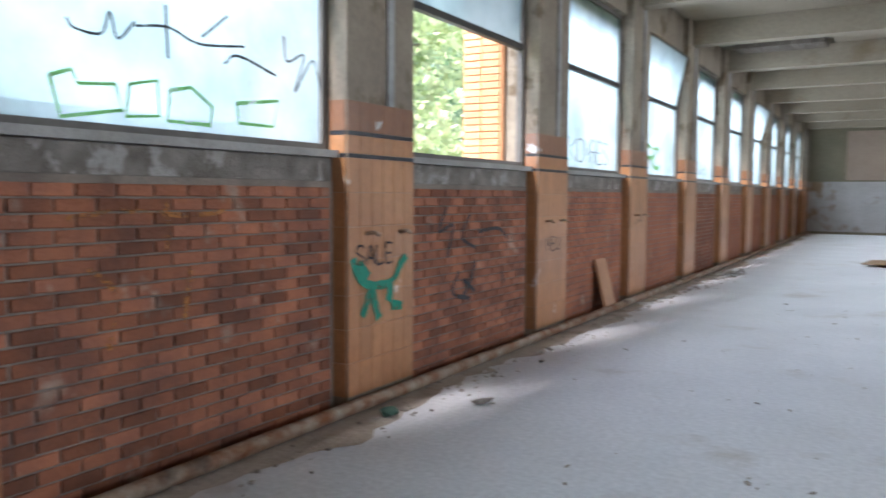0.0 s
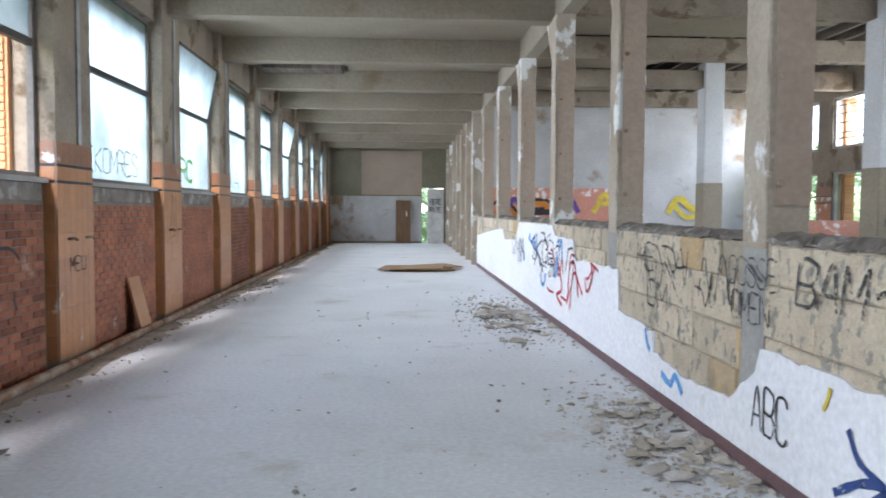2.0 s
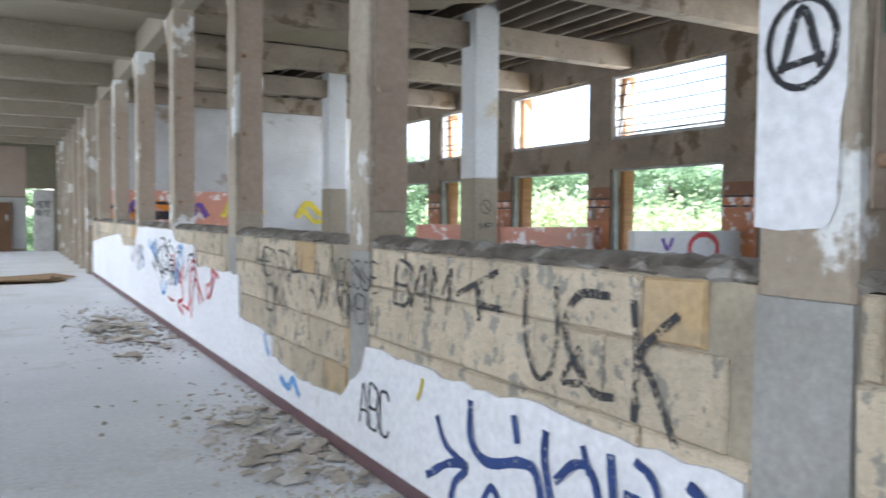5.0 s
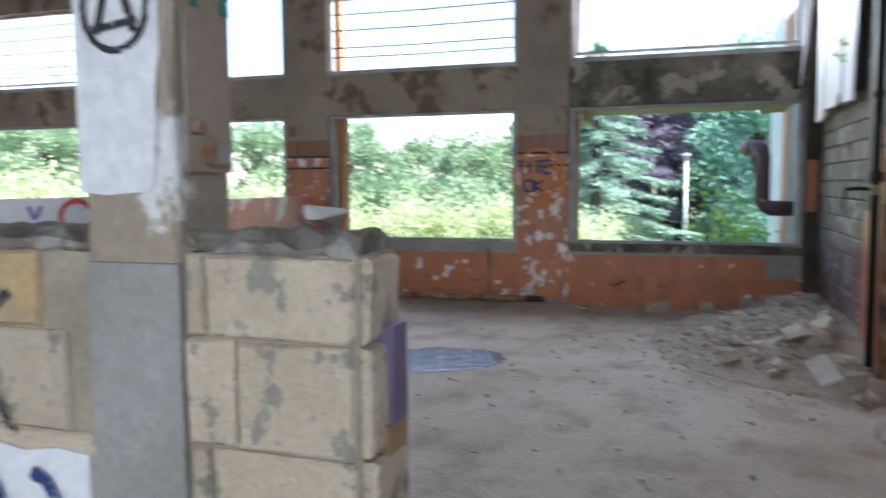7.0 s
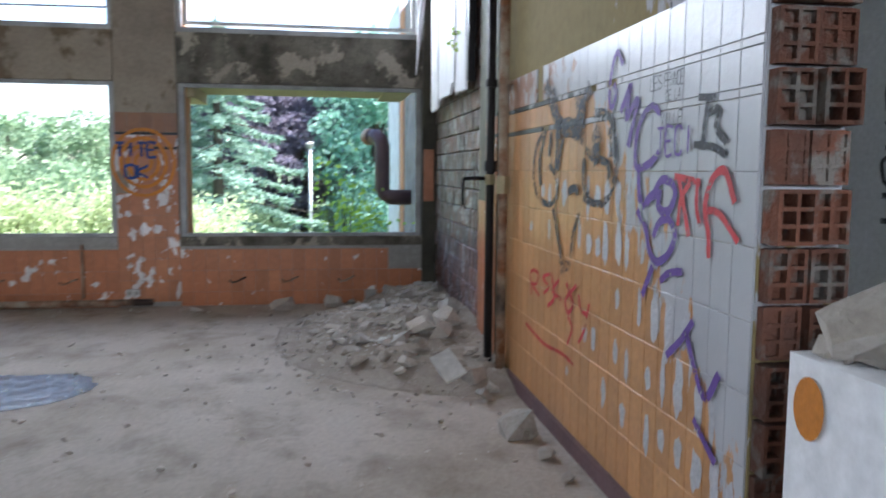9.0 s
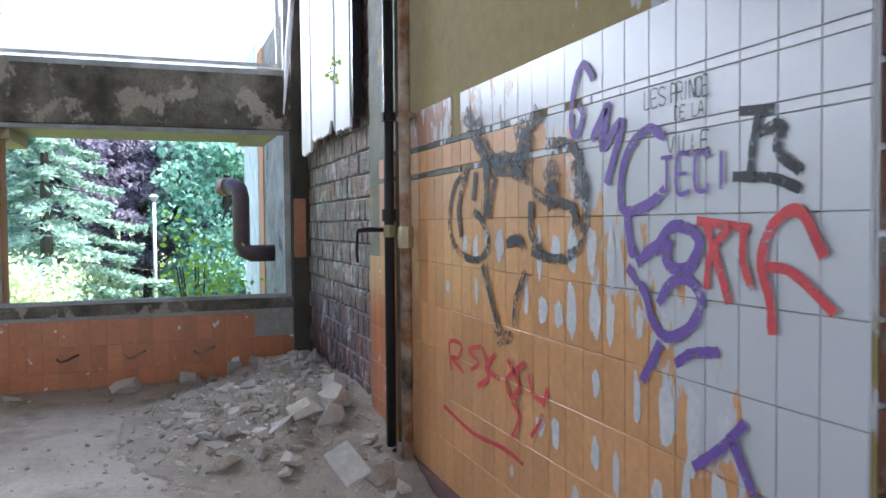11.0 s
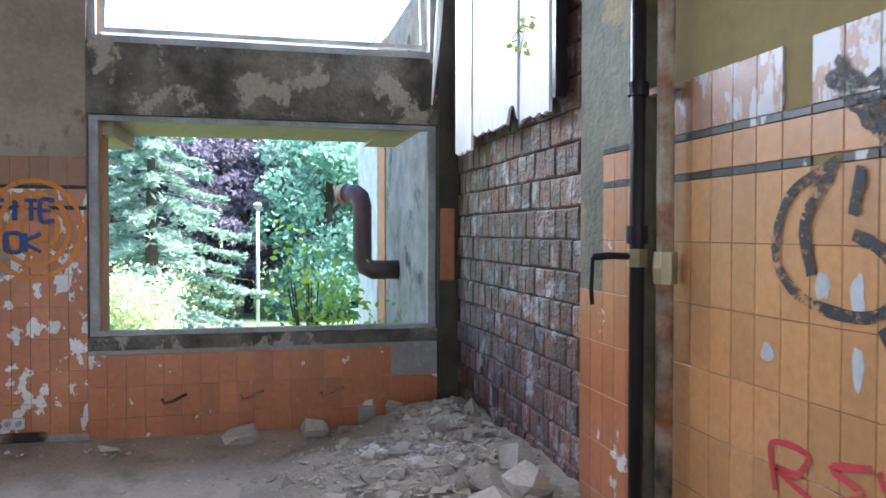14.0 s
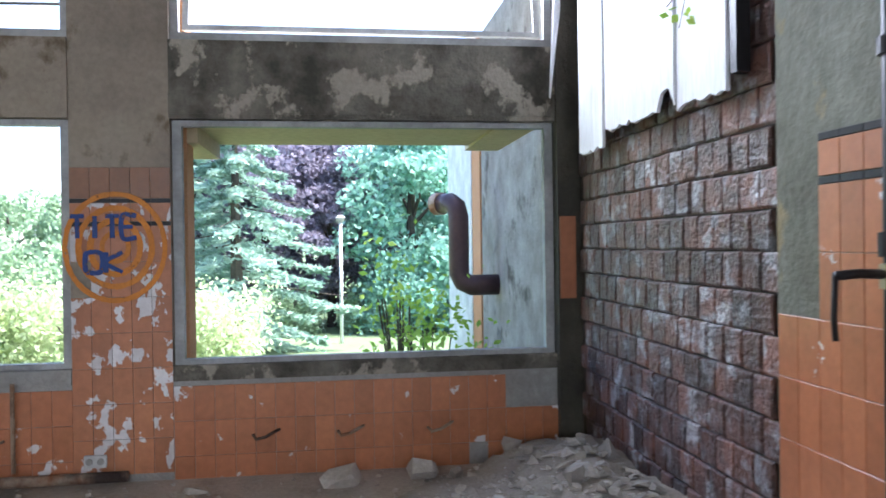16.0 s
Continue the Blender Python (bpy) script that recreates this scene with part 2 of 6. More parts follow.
M_MAUVE = plain("mauve_painted_wood", (0.22, 0.17, 0.28), 0.6)
M_BARK = surface("bark", (0.10, 0.08, 0.06), (0.06, 0.05, 0.04), None, 4.0, 30, 0.95, 0.6)
M_GRASS = surface("rough_grass", (0.09, 0.14, 0.06), (0.14, 0.19, 0.09), None, 0.3, 8, 0.95, 0.5)
M_SOFFIT = surface("beige_soffit", (0.55, 0.45, 0.28), (0.50, 0.40, 0.25), None, 1.0, 20, 0.8, 0.1)
M_GLOSS_WHITE = plain("white_painted_timber", (0.78, 0.78, 0.76), 0.5)
M_PAPER = plain("scrap_white_board", (0.72, 0.72, 0.70), 0.7)
M_GREEN_RAG = plain("green_plastic_scrap", (0.06, 0.13, 0.10), 0.5)


def leaf_material(name, c, c2):
    m, n, l, b = nodes_of(name, 0.6)
    rnd = n.new("ShaderNodeNewGeometry").outputs["Random Per Island"]
    l.new(mix_node(n, l, rnd, c, c2), b.inputs["Base Color"])
    tr = n.new("ShaderNodeBsdfTranslucent")
    l.new(mix_node(n, l, rnd, tuple(v * 1.2 for v in c), tuple(v * 1.2 for v in c2)), tr.inputs[0])
    mx = n.new("ShaderNodeMixShader")
    mx.inputs[0].default_value = 0.4
    l.new(b.outputs[0], mx.inputs[1])
    l.new(tr.outputs[0], mx.inputs[2])
    l.new(mx.outputs[0], n["Material Output"].inputs[0])
    return m


# leaf colours raised and greyed to paint in the washed-out outdoor haze
M_LEAF = leaf_material("green_leaves", (0.18, 0.28, 0.15), (0.32, 0.43, 0.26))
M_LEAF_LIGHT = leaf_material("pale_green_leaves", (0.37, 0.46, 0.23), (0.56, 0.62, 0.38))
M_LEAF_BLUE = leaf_material("blue_green_leaves", (0.16, 0.34, 0.25), (0.33, 0.52, 0.41))
M_LEAF_PURPLE = leaf_material("purple_beech_leaves", (0.13, 0.12, 0.155), (0.25, 0.225, 0.28))
M_NEEDLE = leaf_material("spruce_needles", (0.19, 0.31, 0.235), (0.37, 0.49, 0.39))
M_IVY = leaf_material("bright_ivy_leaves", (0.20, 0.36, 0.05), (0.36, 0.50, 0.10))


def frosted():
    m, n, l, b = nodes_of("frosted_glass", 0.3)
    co = n.new("ShaderNodeNewGeometry").outputs["Position"]
    # dirt: pane colour darkened so the lamps behind don't glare white
    dirt = mix_node(n, l, step_node(n, l, noise_node(n, l, co, 1.2), 0.4, 0.75), (0.38, 0.43, 0.44), (0.22, 0.26, 0.27))
    tr = n.new("ShaderNodeBsdfTranslucent")
    l.new(dirt, tr.inputs[0])
    rf = n.new("ShaderNodeBsdfRefraction")
    rf.inputs["Roughness"].default_value, rf.inputs["IOR"].default_value = 0.28, 1.02
    l.new(dirt, rf.inputs[0])
    mx = n.new("ShaderNodeMixShader")
    mx.inputs[0].default_value = 0.45
    l.new(tr.outputs[0], mx.inputs[1])
    l.new(rf.outputs[0], mx.inputs[2])
    l.new(mx.outputs[0], n["Material Output"].inputs[0])
    return m


M_FROST = frosted()
m, n, l, b = nodes_of("puddle_water", 0.04, 0.0, 0.6)
b.inputs["Base Color"].default_value = rgb((0.10, 0.09, 0.075))
wave = n.new("ShaderNodeBump")
wave.inputs["Strength"].default_value, wave.inputs["Distance"].default_value = 0.7, 0.03
l.new(noise_node(n, l, n.new("ShaderNodeNewGeometry").outputs["Position"], 8.0, (1, 1, 1), 8.0), wave.inputs["Height"])
l.new(wave.outputs[0], b.inputs["Normal"])
M_WATER = m


def spray(name, c, cover=0.41):
    """Sprayed paint that lets the wall show through in specks and thin places."""
    m = plain(name, c, 0.6, 0.0, 60, 0.25)
    n, l = m.node_tree.nodes, m.node_tree.links
    co = n.new("ShaderNodeNewGeometry").outputs["Position"]
    a = math_node(n, l, "ADD", noise_node(n, l, co, 55.0, (1, 1, 1), 3.0), noise_node(n, l, co, 9.0, (1, 1, 1), 4.0))
    l.new(step_node(n, l, a, cover * 2 - 0.09, cover * 2 + 0.09), n["Principled BSDF"].inputs["Alpha"])
    return m


S_BLACK = spray("black_spray", (0.035, 0.035, 0.04))
S_GREY = spray("faded_black_spray", (0.05, 0.05, 0.055), 0.47)
S_RUST = spray("thin_orange_spray", (0.50, 0.20, 0.05), 0.51)
S_BLUE = spray("navy_spray", (0.035, 0.07, 0.22), 0.40)
S_LIGHTBLUE = spray("light_blue_spray", (0.12, 0.35, 0.70))
S_RED = spray("red_spray", (0.60, 0.06, 0.07))
S_PURPLE = spray("purple_spray", (0.17, 0.09, 0.36))
S_GREEN = spray("green_spray", (0.02, 0.24, 0.15))
S_LIME = spray("lime_spray", (0.25, 0.70, 0.20))
S_ORANGE = spray("orange_spray", (0.62, 0.22, 0.03), 0.37)
S_YELLOW = spray("yellow_spray", (0.70, 0.55, 0.06))


# ---- mesh helpers ----
def box(bm, x0, x1, y0, y1, z0, z1, m=None):
    v = [bm.verts.new((x, y, z)) for x in (x0, x1) for y in (y0, y1) for z in (z0, z1)]
    if m is not None:
        for k in v:
            k.co = m @ k.co
    for f in ((0, 1, 3, 2), (4, 6, 7, 5), (0, 4, 5, 1), (2, 3, 7, 6), (0, 2, 6, 4), (1, 5, 7, 3)):
        bm.faces.new([v[i] for i in f])
    return v


def tube(bm, pts, r, seg=12, caps=True):
    """A round bar along a line of points."""
    pts = [Vector(p) for p in pts]
    rings = []
    for i, p in enumerate(pts):
        d = (pts[min(i + 1, len(pts) - 1)] - pts[max(i - 1, 0)]).normalized()
        a = d.orthogonal().normalized() if i == 0 else (rings[-1][1] - d * rings[-1][1].dot(d)).normalized()
        c = d.cross(a)
        rr = r[i] if isinstance(r, (list, tuple)) else r
        rings.append(([bm.verts.new(p + (a * math.cos(t) + c * math.sin(t)) * rr) for t in (2 * math.pi * k / seg for k in range(seg))], a))
    for (q, _), (s, _) in zip(rings, rings[1:]):
        for k in range(seg):
            bm.faces.new((q[k], q[(k + 1) % seg], s[(k + 1) % seg], s[k]))
    if caps:
        bm.faces.new(rings[0][0][::-1])
        bm.faces.new(rings[-1][0])


def mesh_of(name, bm, material, smooth=False):
    bmesh.ops.recalc_face_normals(bm, faces=bm.faces)
    me = bpy.data.meshes.new(name)
    bm.to_mesh(me)
    bm.free()
    if material:
        me.materials.append(material)
    if smooth:
        me.polygons.foreach_set("use_smooth", [True] * len(me.polygons))
    return me


def part(name, bm, material, parent=None, label="", smooth=False):
    ob = new(name, mesh_of(name, bm, material, smooth))
    if parent is not None:
        ob.parent = parent
    return tagged(ob, label)


def boxes(name, material, parent, *dims, label="", bevel=0.0):
    bm = bmesh.new()
    for d in dims:
        box(bm, *d)
    if bevel:
        bmesh.ops.bevel(bm, geom=bm.edges[:], offset=bevel, segments=1, affect="EDGES")
    return part(name, bm, material, parent, label)


def setting(name, bm, material, label):
    return tagged(part(name, bm, material, None, label), "", "structure", "", "structure")


def slab(name, material, label, *dims):
    bm = bmesh.new()
    for d in dims:
        box(bm, *d)
    return setting(name, bm, material, label)


def thing(name, label, category, place=(0, 0, 0), group="", kind=""):
    ob = new(name)
    ob.empty_display_size = 0.1
    ob.location = place
    return tagged(ob, label, category, group, kind)


def piece_mesh(name, w, h, d, material, chamfer=0.006, rough=0.0, seed=0):
    """One wall piece: centred on u and v, its back at 0 and its chamfered face at -d in y."""
    rng = random.Random(seed)
    bm = bmesh.new()
    j = lambda: rng.uniform(-rough, rough)
    back = [bm.verts.new((sx * w / 2, 0, sz * h / 2)) for sx, sz in ((-1, -1), (1, -1), (1, 1), (-1, 1))]
    rim = [bm.verts.new((v.co.x + j(), -d + chamfer, v.co.z + j())) for v in back]
    face = [bm.verts.new((v.co.x - math.copysign(chamfer, v.co.x), -d + j() * 0.6, v.co.z - math.copysign(chamfer, v.co.z))) for v in rim]
    for k in range(4):
        q = (k + 1) % 4
        bm.faces.new((back[k], back[q], rim[q], rim[k]))
        bm.faces.new((rim[k], rim[q], face[q], face[k]))
    bm.faces.new(face)
    return mesh_of(name, bm, material)


FACING = {"+x": 90, "-x": -90, "+y": 180, "-y": 0}


def lay(name, meshes, parent, spots, facing, at):
    """Puts pieces (u, v, mesh index) on a wall plane: u along the wall, v up, at the plane's fixed coordinate."""
    turn = FACING[facing]
    for u, v, k in spots:
        ob = new(name, meshes[k])
        ob.parent = parent
        p = (at, u, v) if facing[1] == "x" else (u, at, v)
        ob.matrix_local = pose(*p, 0, 0, turn)


def lay_joined(name, meshes, parent, spots, facing, at):
    """The same pieces as one mesh, for stretches far from the walk."""
    verts, faces, turn = [], [], FACING[facing]
    cache = [([v.co.copy() for v in q.vertices], [tuple(p.vertices) for p in q.polygons]) for q in meshes]
    for u, v, k in spots:
        p = (at, u, v) if facing[1] == "x" else (u, at, v)
        mt, base = pose(*p, 0, 0, turn), len(verts)
        verts += [mt @ c for c in cache[k][0]]
        faces += [tuple(i + base for i in f) for f in cache[k][1]]
    me = bpy.data.meshes.new(name)
    me.from_pydata(verts, [], faces)
    me.materials.append(meshes[0].materials[0])
    ob = new(name, me)
    ob.parent = parent
    return tagged(ob, "", "", "", "stuff")


# ---- large structure ----
X_LEFT, X_DIV, X_WIN, Y_SOUTH, Y_END, Y_ROOM = 1.08, 6.13, 13.69, 2.344, 37.6, 24.2
Z_CEIL, Z_BEAM = 4.4, 4.0
PILASTERS = [8.137 + 3.122 * k for k in range(-3, 10)] + [Y_END + 0.15]
PIERS = [5.39 + 3.12 * k for k in range(0, 6)]
COLUMNS = [5.085 + 2.965 * k for k in range(0, 7)]

slab("floor_1", M_FLOOR, "pale dusty concrete floor of the long hall", (0.6, 6.2, -3.0, Y_END + 0.2, -0.25, 0.0))
slab("floor_2", M_DIRT, "brown dirty concrete floor of the side room", (6.2, 13.95, -3.0, Y_ROOM + 0.2, -0.25, 0.0))

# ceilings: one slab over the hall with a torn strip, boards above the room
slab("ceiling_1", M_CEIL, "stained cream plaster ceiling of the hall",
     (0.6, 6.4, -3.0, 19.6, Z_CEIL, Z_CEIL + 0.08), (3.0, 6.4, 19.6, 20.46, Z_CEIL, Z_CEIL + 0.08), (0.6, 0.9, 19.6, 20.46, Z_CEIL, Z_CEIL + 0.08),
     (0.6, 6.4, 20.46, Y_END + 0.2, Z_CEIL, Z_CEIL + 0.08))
slab("ceiling_2", M_LATH, "dark bare boards above the fallen room ceiling", (0.5, 14.0, -3.2, Y_END + 0.3, 4.75, 4.85))
bm = bmesh.new()
rng = random.Random(4)
for y0, y1, x0, x1 in ((2.4, 8.0, 6.4, 8.2), (8.2, 11.0, 6.4, 8.6), (11.1, 13.9, 6.4, 9.4), (14.1, 16.8, 6.4, 10.2), (17.0, 19.8, 6.4, 9.0), (20.0, 24.2, 6.4, 9.6)):
    # remaining plaster with a torn edge
    steps = 14
    lo = [(x1 + rng.uniform(-0.35, 0.35) + 0.5 * math.sin(3 * k / steps), y0 + (y1 - y0) * k / steps) for k in range(steps + 1)]
    for z in (Z_CEIL, Z_CEIL + 0.03):
        ring = [bm.verts.new((x, y, z)) for x, y in [(x0, y0)] + lo + [(x0, y1)]]
        bm.faces.new(ring)
setting("ceiling_3", bm, M_CEIL, "torn remains of the cream plaster ceiling")

bm = bmesh.new()
for x in [6.6 + 0.42 * k for k in range(17)]:
    box(bm, x, x + 0.07, 2.4, Y_ROOM, 4.55, 4.75)
setting("ceiling_4", bm, M_LATH, "dark timber joists above the torn ceiling")

slab("ceiling_5", M_LATH, "dark torn lath hanging in the ceiling gap", (1.3, 2.9, 19.8, 20.44, 4.31, 4.39))

# beams across the hall, and on through the room
for y in PILASTERS:
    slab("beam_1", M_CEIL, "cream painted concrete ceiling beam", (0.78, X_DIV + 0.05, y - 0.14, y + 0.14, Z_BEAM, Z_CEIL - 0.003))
for y in COLUMNS:
    slab("beam_2", M_PLASTER, "flaking concrete beam across the side room", (X_DIV + 0.26, 13.6, y - 0.12, y + 0.12, 4.02, 4.38))
slab("beam_3", M_CEIL, "cream beam over the dividing columns", (X_DIV + 0.05, X_DIV + 0.255, -3.0, Y_END, 4.0, 4.397))

# left wall of the hall
slab("wall_left", M_MORTAR, "low brick parapet under the hall windows", (0.70, 0.955, -3.0, Y_END, 0.0, 1.53))
slab("wall_left_lintel", M_PLASTER, "beige plaster strip over the hall windows", (0.72, 0.98, -3.0, Y_END, 3.84, Z_CEIL - 0.005))
slab("wall_end", M_END, "pale end wall of the hall", (0.6, 5.0, Y_END, Y_END + 0.2, 0.0, Z_CEIL), (5.95, 6.6, Y_END, Y_END + 0.2, 0.0, Z_CEIL), (5.0, 5.95, Y_END, Y_END + 0.2, 2.4, Z_CEIL))
slab("wall_end_patch", M_TAN, "tan painted panel on the end wall", (2.40, 5.0, Y_END - 0.03, Y_END - 0.003, 2.1, 3.98))
slab("wall_end_cream", M_END, "yellowed upper half of the end wall", (1.08, 2.35, Y_END - 0.02, Y_END - 0.003, 2.1, 4.3), (5.0, 6.1, Y_END - 0.02, Y_END - 0.003, 2.45, 4.3))
slab("wall_end_dado", M_NORTH, "grey white lower half of the end wall", (1.08, 4.99, Y_END - 0.018, Y_END - 0.004, 0.1, 2.04))
# unseen wall, added to close off the space behind the camera
slab("wall_behind", M_WHITE, "added plain white wall closing the hall from behind", (0.6, 14.0, -3.2, -3.0, 0.0, 4.75))
# hall beyond the side room
slab("wall_right_far", M_COLUMN, "cream wall of the hall beyond the side room", (X_DIV + 0.02, X_DIV + 0.25, Y_ROOM + 0.2, Y_END, 0.0, 4.0))
for y in [Y_ROOM + 0.25 + 2.0 * k for k in range(7)]:
    slab("pilaster_far", M_COLUMN, "cream pilaster in the far hall wall", (X_DIV - 0.12, X_DIV + 0.017, y, y + 0.3, 0.0, 4.0))
# room: north wall, west side over the divider is open between columns
slab("wall_north", M_NORTH, "white stained end wall of the side room", (X_DIV + 0.26, X_WIN + 0.2, Y_ROOM, Y_ROOM + 0.2, 0.0, 4.75))
for x0, x1 in ((6.5, 8.2), (8.3, 9.9)):
    slab("wall_north_dado", M_TILE_PINK, "orange graffiti covered dado of the end wall", (x0, x1, Y_ROOM - 0.02, Y_ROOM - 0.003, 0.0, 2.05))

# window wall of the room
Z_SILL, Z_HEAD, Z_TRAN, Z_TOP = 0.735, 2.335, 2.845, 3.97
low, mid, top = [], [], []
edges = [2.38] + [e for y in PIERS for e in (y - 0.31, y + 0.31)] + [Y_ROOM]
slab("wall_window_1", M_CONC, "concrete parapet under the room windows", (X_WIN + 0.005, X_WIN + 0.24, 2.0, Y_ROOM, -0.25, Z_SILL - 0.1))
slab("wall_window_2", M_PLASTER, "plastered concrete beam between window rows", (X_WIN - 0.02, X_WIN + 0.22, 5.70, Y_ROOM, Z_HEAD, Z_TRAN))
slab("wall_window_3", M_WET, "damp blackened concrete beam between window rows", (X_WIN - 0.02, X_WIN + 0.22, 2.0, 5.08, Z_HEAD, Z_TRAN))
slab("wall_window_ledge", M_WET, "shallow concrete ledge on the damp beam", (X_WIN - 0.035, X_WIN - 0.022, 2.56, 5.08, Z_HEAD + 0.03, Z_HEAD + 0.16))
slab("wall_window_4", M_PLASTER, "concrete beam over the upper windows", (X_WIN - 0.03, X_WIN + 0.24, 2.0, Y_ROOM, Z_TOP, 4.75))
for y in PIERS:
    slab("pier", M_PLASTER, "peeling plaster window pier", (X_WIN - 0.0, X_WIN + 0.25, y - 0.31, y + 0.31, Z_SILL - 0.1, Z_TOP))
    slab("pier_outside", M_FACADE, "orange brick outer face of the window pier", (X_WIN + 0.253, X_WIN + 0.5, y - 0.37, y + 0.16, -1.2, Z_TOP))
slab("wall_corner", M_DARK, "near-black concrete corner post", (X_WIN - 0.06, X_WIN + 0.25, 2.0, 2.52, 0.0, Z_TOP))
for y0, y1 in zip(edges[::2], edges[1::2]):
    slab("window_sill", M_WET if y0 < 3 else M_CONC, "rough concrete window sill", (X_WIN - 0.012, X_WIN + 0.26, y0 + 0.003, y1 - 0.003, Z_SILL - 0.097, Z_SILL))

# south wall: tiled stretch, pilaster, damp block recess
slab("wall_south", M_YELLOW, "yellow plaster wall with a tiled dado", (7.33, 10.55, Y_SOUTH - 0.27, Y_SOUTH - 0.008, 0.0, 4.75))
slab("wall_south_pilaster", M_GREENPL, "grey green plaster pilaster", (10.552, 11.16, Y_SOUTH - 0.27, 2.40, 0.0, 4.75))
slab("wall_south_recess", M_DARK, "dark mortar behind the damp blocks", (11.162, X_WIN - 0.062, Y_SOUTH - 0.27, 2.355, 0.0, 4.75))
slab("baseboard", M_SKIRT, "grey tiled skirting at the foot of the wall", (7.26, 10.36, Y_SOUTH - 0.013, Y_SOUTH + 0.02, 0.0, 0.09))

# the space south of the tiled wall
slab("wall_far_south", M_WHITE, "white wall of the next room", (8.95, 13.9, 0.1, 0.3, 0.0, 4.75), (6.1, 8.5, 0.1, 0.3, 0.0, 0.9), (6.1, 8.5, 0.1, 0.3, 1.75, 2.0), (6.1, 8.5, 0.1, 0.3, 3.2, 4.75))

# dividing wall of limestone blocks, columns and its stub beyond the doorway
slab("wall_divider", M_JOINT, "limestone block dividing wall", (X_DIV + 0.012, X_DIV + 0.25, 4.44, Y_ROOM + 0.2, 0.0, 1.29))
slab("wall_divider_stub", M_RENDERED, "white rendered stub of the dividing wall", (X_DIV - 0.01, X_DIV + 0.30, -3.0, 2.81, 0.0, 1.14))
slab("baseboard_divider", M_SKIRT, "maroon skirting along the dividing wall", (X_DIV - 0.03, X_DIV - 0.002, 5.25, Y_ROOM, 0.0, 0.085))
bm = bmesh.new()
rng = random.Random(9)
last = None
for k in range(int((24.2 - 4.42) / 0.05)):
    y = 4.445 + 0.05 * k
    h = 1.33 + 0.014 * noise.noise(Vector((y * 2.1, 0, 0))) + 0.022 * noise.noise(Vector((y * 14, 3, 0)))
    ring = [bm.verts.new((x + rng.uniform(-0.008, 0.008), y, z + rng.uniform(-0.012, 0.012))) for x, z in
            ((X_DIV + 0.01, 1.291), (X_DIV - 0.004, 1.30), (X_DIV - 0.002, h - 0.02), (X_DIV + 0.05, h + 0.012), (X_DIV + 0.13, h + 0.02), (X_DIV + 0.2, h + 0.01), (X_DIV + 0.25, h - 0.02), (X_DIV + 0.255, 1.291))]
    if last:
        for i in range(7):
            bm.faces.new((last[i], last[i + 1], ring[i + 1], ring[i]))
    else:
        bm.faces.new(ring)
    last = ring
setting("wall_divider_cap", bm, M_CAP, "broken concrete bed on top of the dividing wall")


def column(y):
    c = tagged(thing("column", "square cream column with flaking white paint on the dividing wall", "column", (X_DIV, y, 0), "dividing columns"))
    boxes("lower_shaft", M_CONC, c, (0.0 if y > 6 else -0.012, 0.25, -0.145, 0.145, 0.0, 1.26), label="bare grey concrete")
    bm = bmesh.new()
    box(bm, -0.012, 0.245, -0.143, 0.143, 1.262, 4.0)
    bmesh.ops.subdivide_edges(bm, edges=[e for e in bm.edges if abs(e.verts[0].co.z - e.verts[1].co.z) > 1], cuts=24)
    bmesh.ops.bevel(bm, geom=[e for e in bm.edges if abs(e.verts[0].co.z - e.verts[1].co.z) > 0.05], offset=0.012, segments=1, affect="EDGES")
    r = random.Random(int(y * 10))
    for v in bm.verts:
        v.co.x += r.uniform(-0.006, 0.006)
        v.co.y += r.uniform(-0.006, 0.006)
    part("shaft", bm, M_COLUMN, c)
    boxes("side_panel", M_TAN, c, (0.03, 0.235, -0.158, -0.152, 1.5, 3.4), label="tan painted side")
    for z in (1.62, 2.2, 2.9):
        bm = bmesh.new()
        tube(bm, [(0.06, -0.150, z), (0.06, -0.185, z)], 0.02, 8)
        part("bolt", bm, M_PIPE_RUST, c)
    # haunch under the beam
    bm = bmesh.new()
    v = [bm.verts.new(p) for p in ((0.0, 0.146, 3.35), (0.0, 0.146, 3.99), (0.0, 0.55, 3.99), (0.22, 0.146, 3.35), (0.22, 0.146, 3.99), (0.22, 0.55, 3.99))]
    for f in ((0, 1, 2), (3, 5, 4), (0, 2, 5, 3), (1, 4, 5, 2), (0, 3, 4, 1)):
        bm.faces.new([v[i] for i in f])
    part("haunch", bm, M_COLUMN, c)
    return c


for y in COLUMNS:
    column(y)
for y in (13.9, 19.9):
    c = thing("room_column", "white painted freestanding column in the side room", "column", (10.6, y, 0), "room columns")
    boxes("lower_shaft", M_CEIL, c, (-0.21, 0.21, -0.21, 0.21, 0, 2.05), bevel=0.01)
    boxes("upper_shaft", M_WHITE, c, (-0.205, 0.205, -0.205, 0.205, 2.052, 4.75), bevel=0.01)

# low tiled partitions standing out from the window wall
for y, mt in ((8.51, M_TILE_PINK), (11.63, M_WHITE), (14.75, M_TILE_PINK), (17.87, M_TILE_PINK)):
    slab("wall_partition", mt, "low chipped partition at the window wall", (11.6, X_WIN - 0.02, y - 0.06, y + 0.06, 0.0, 1.30))


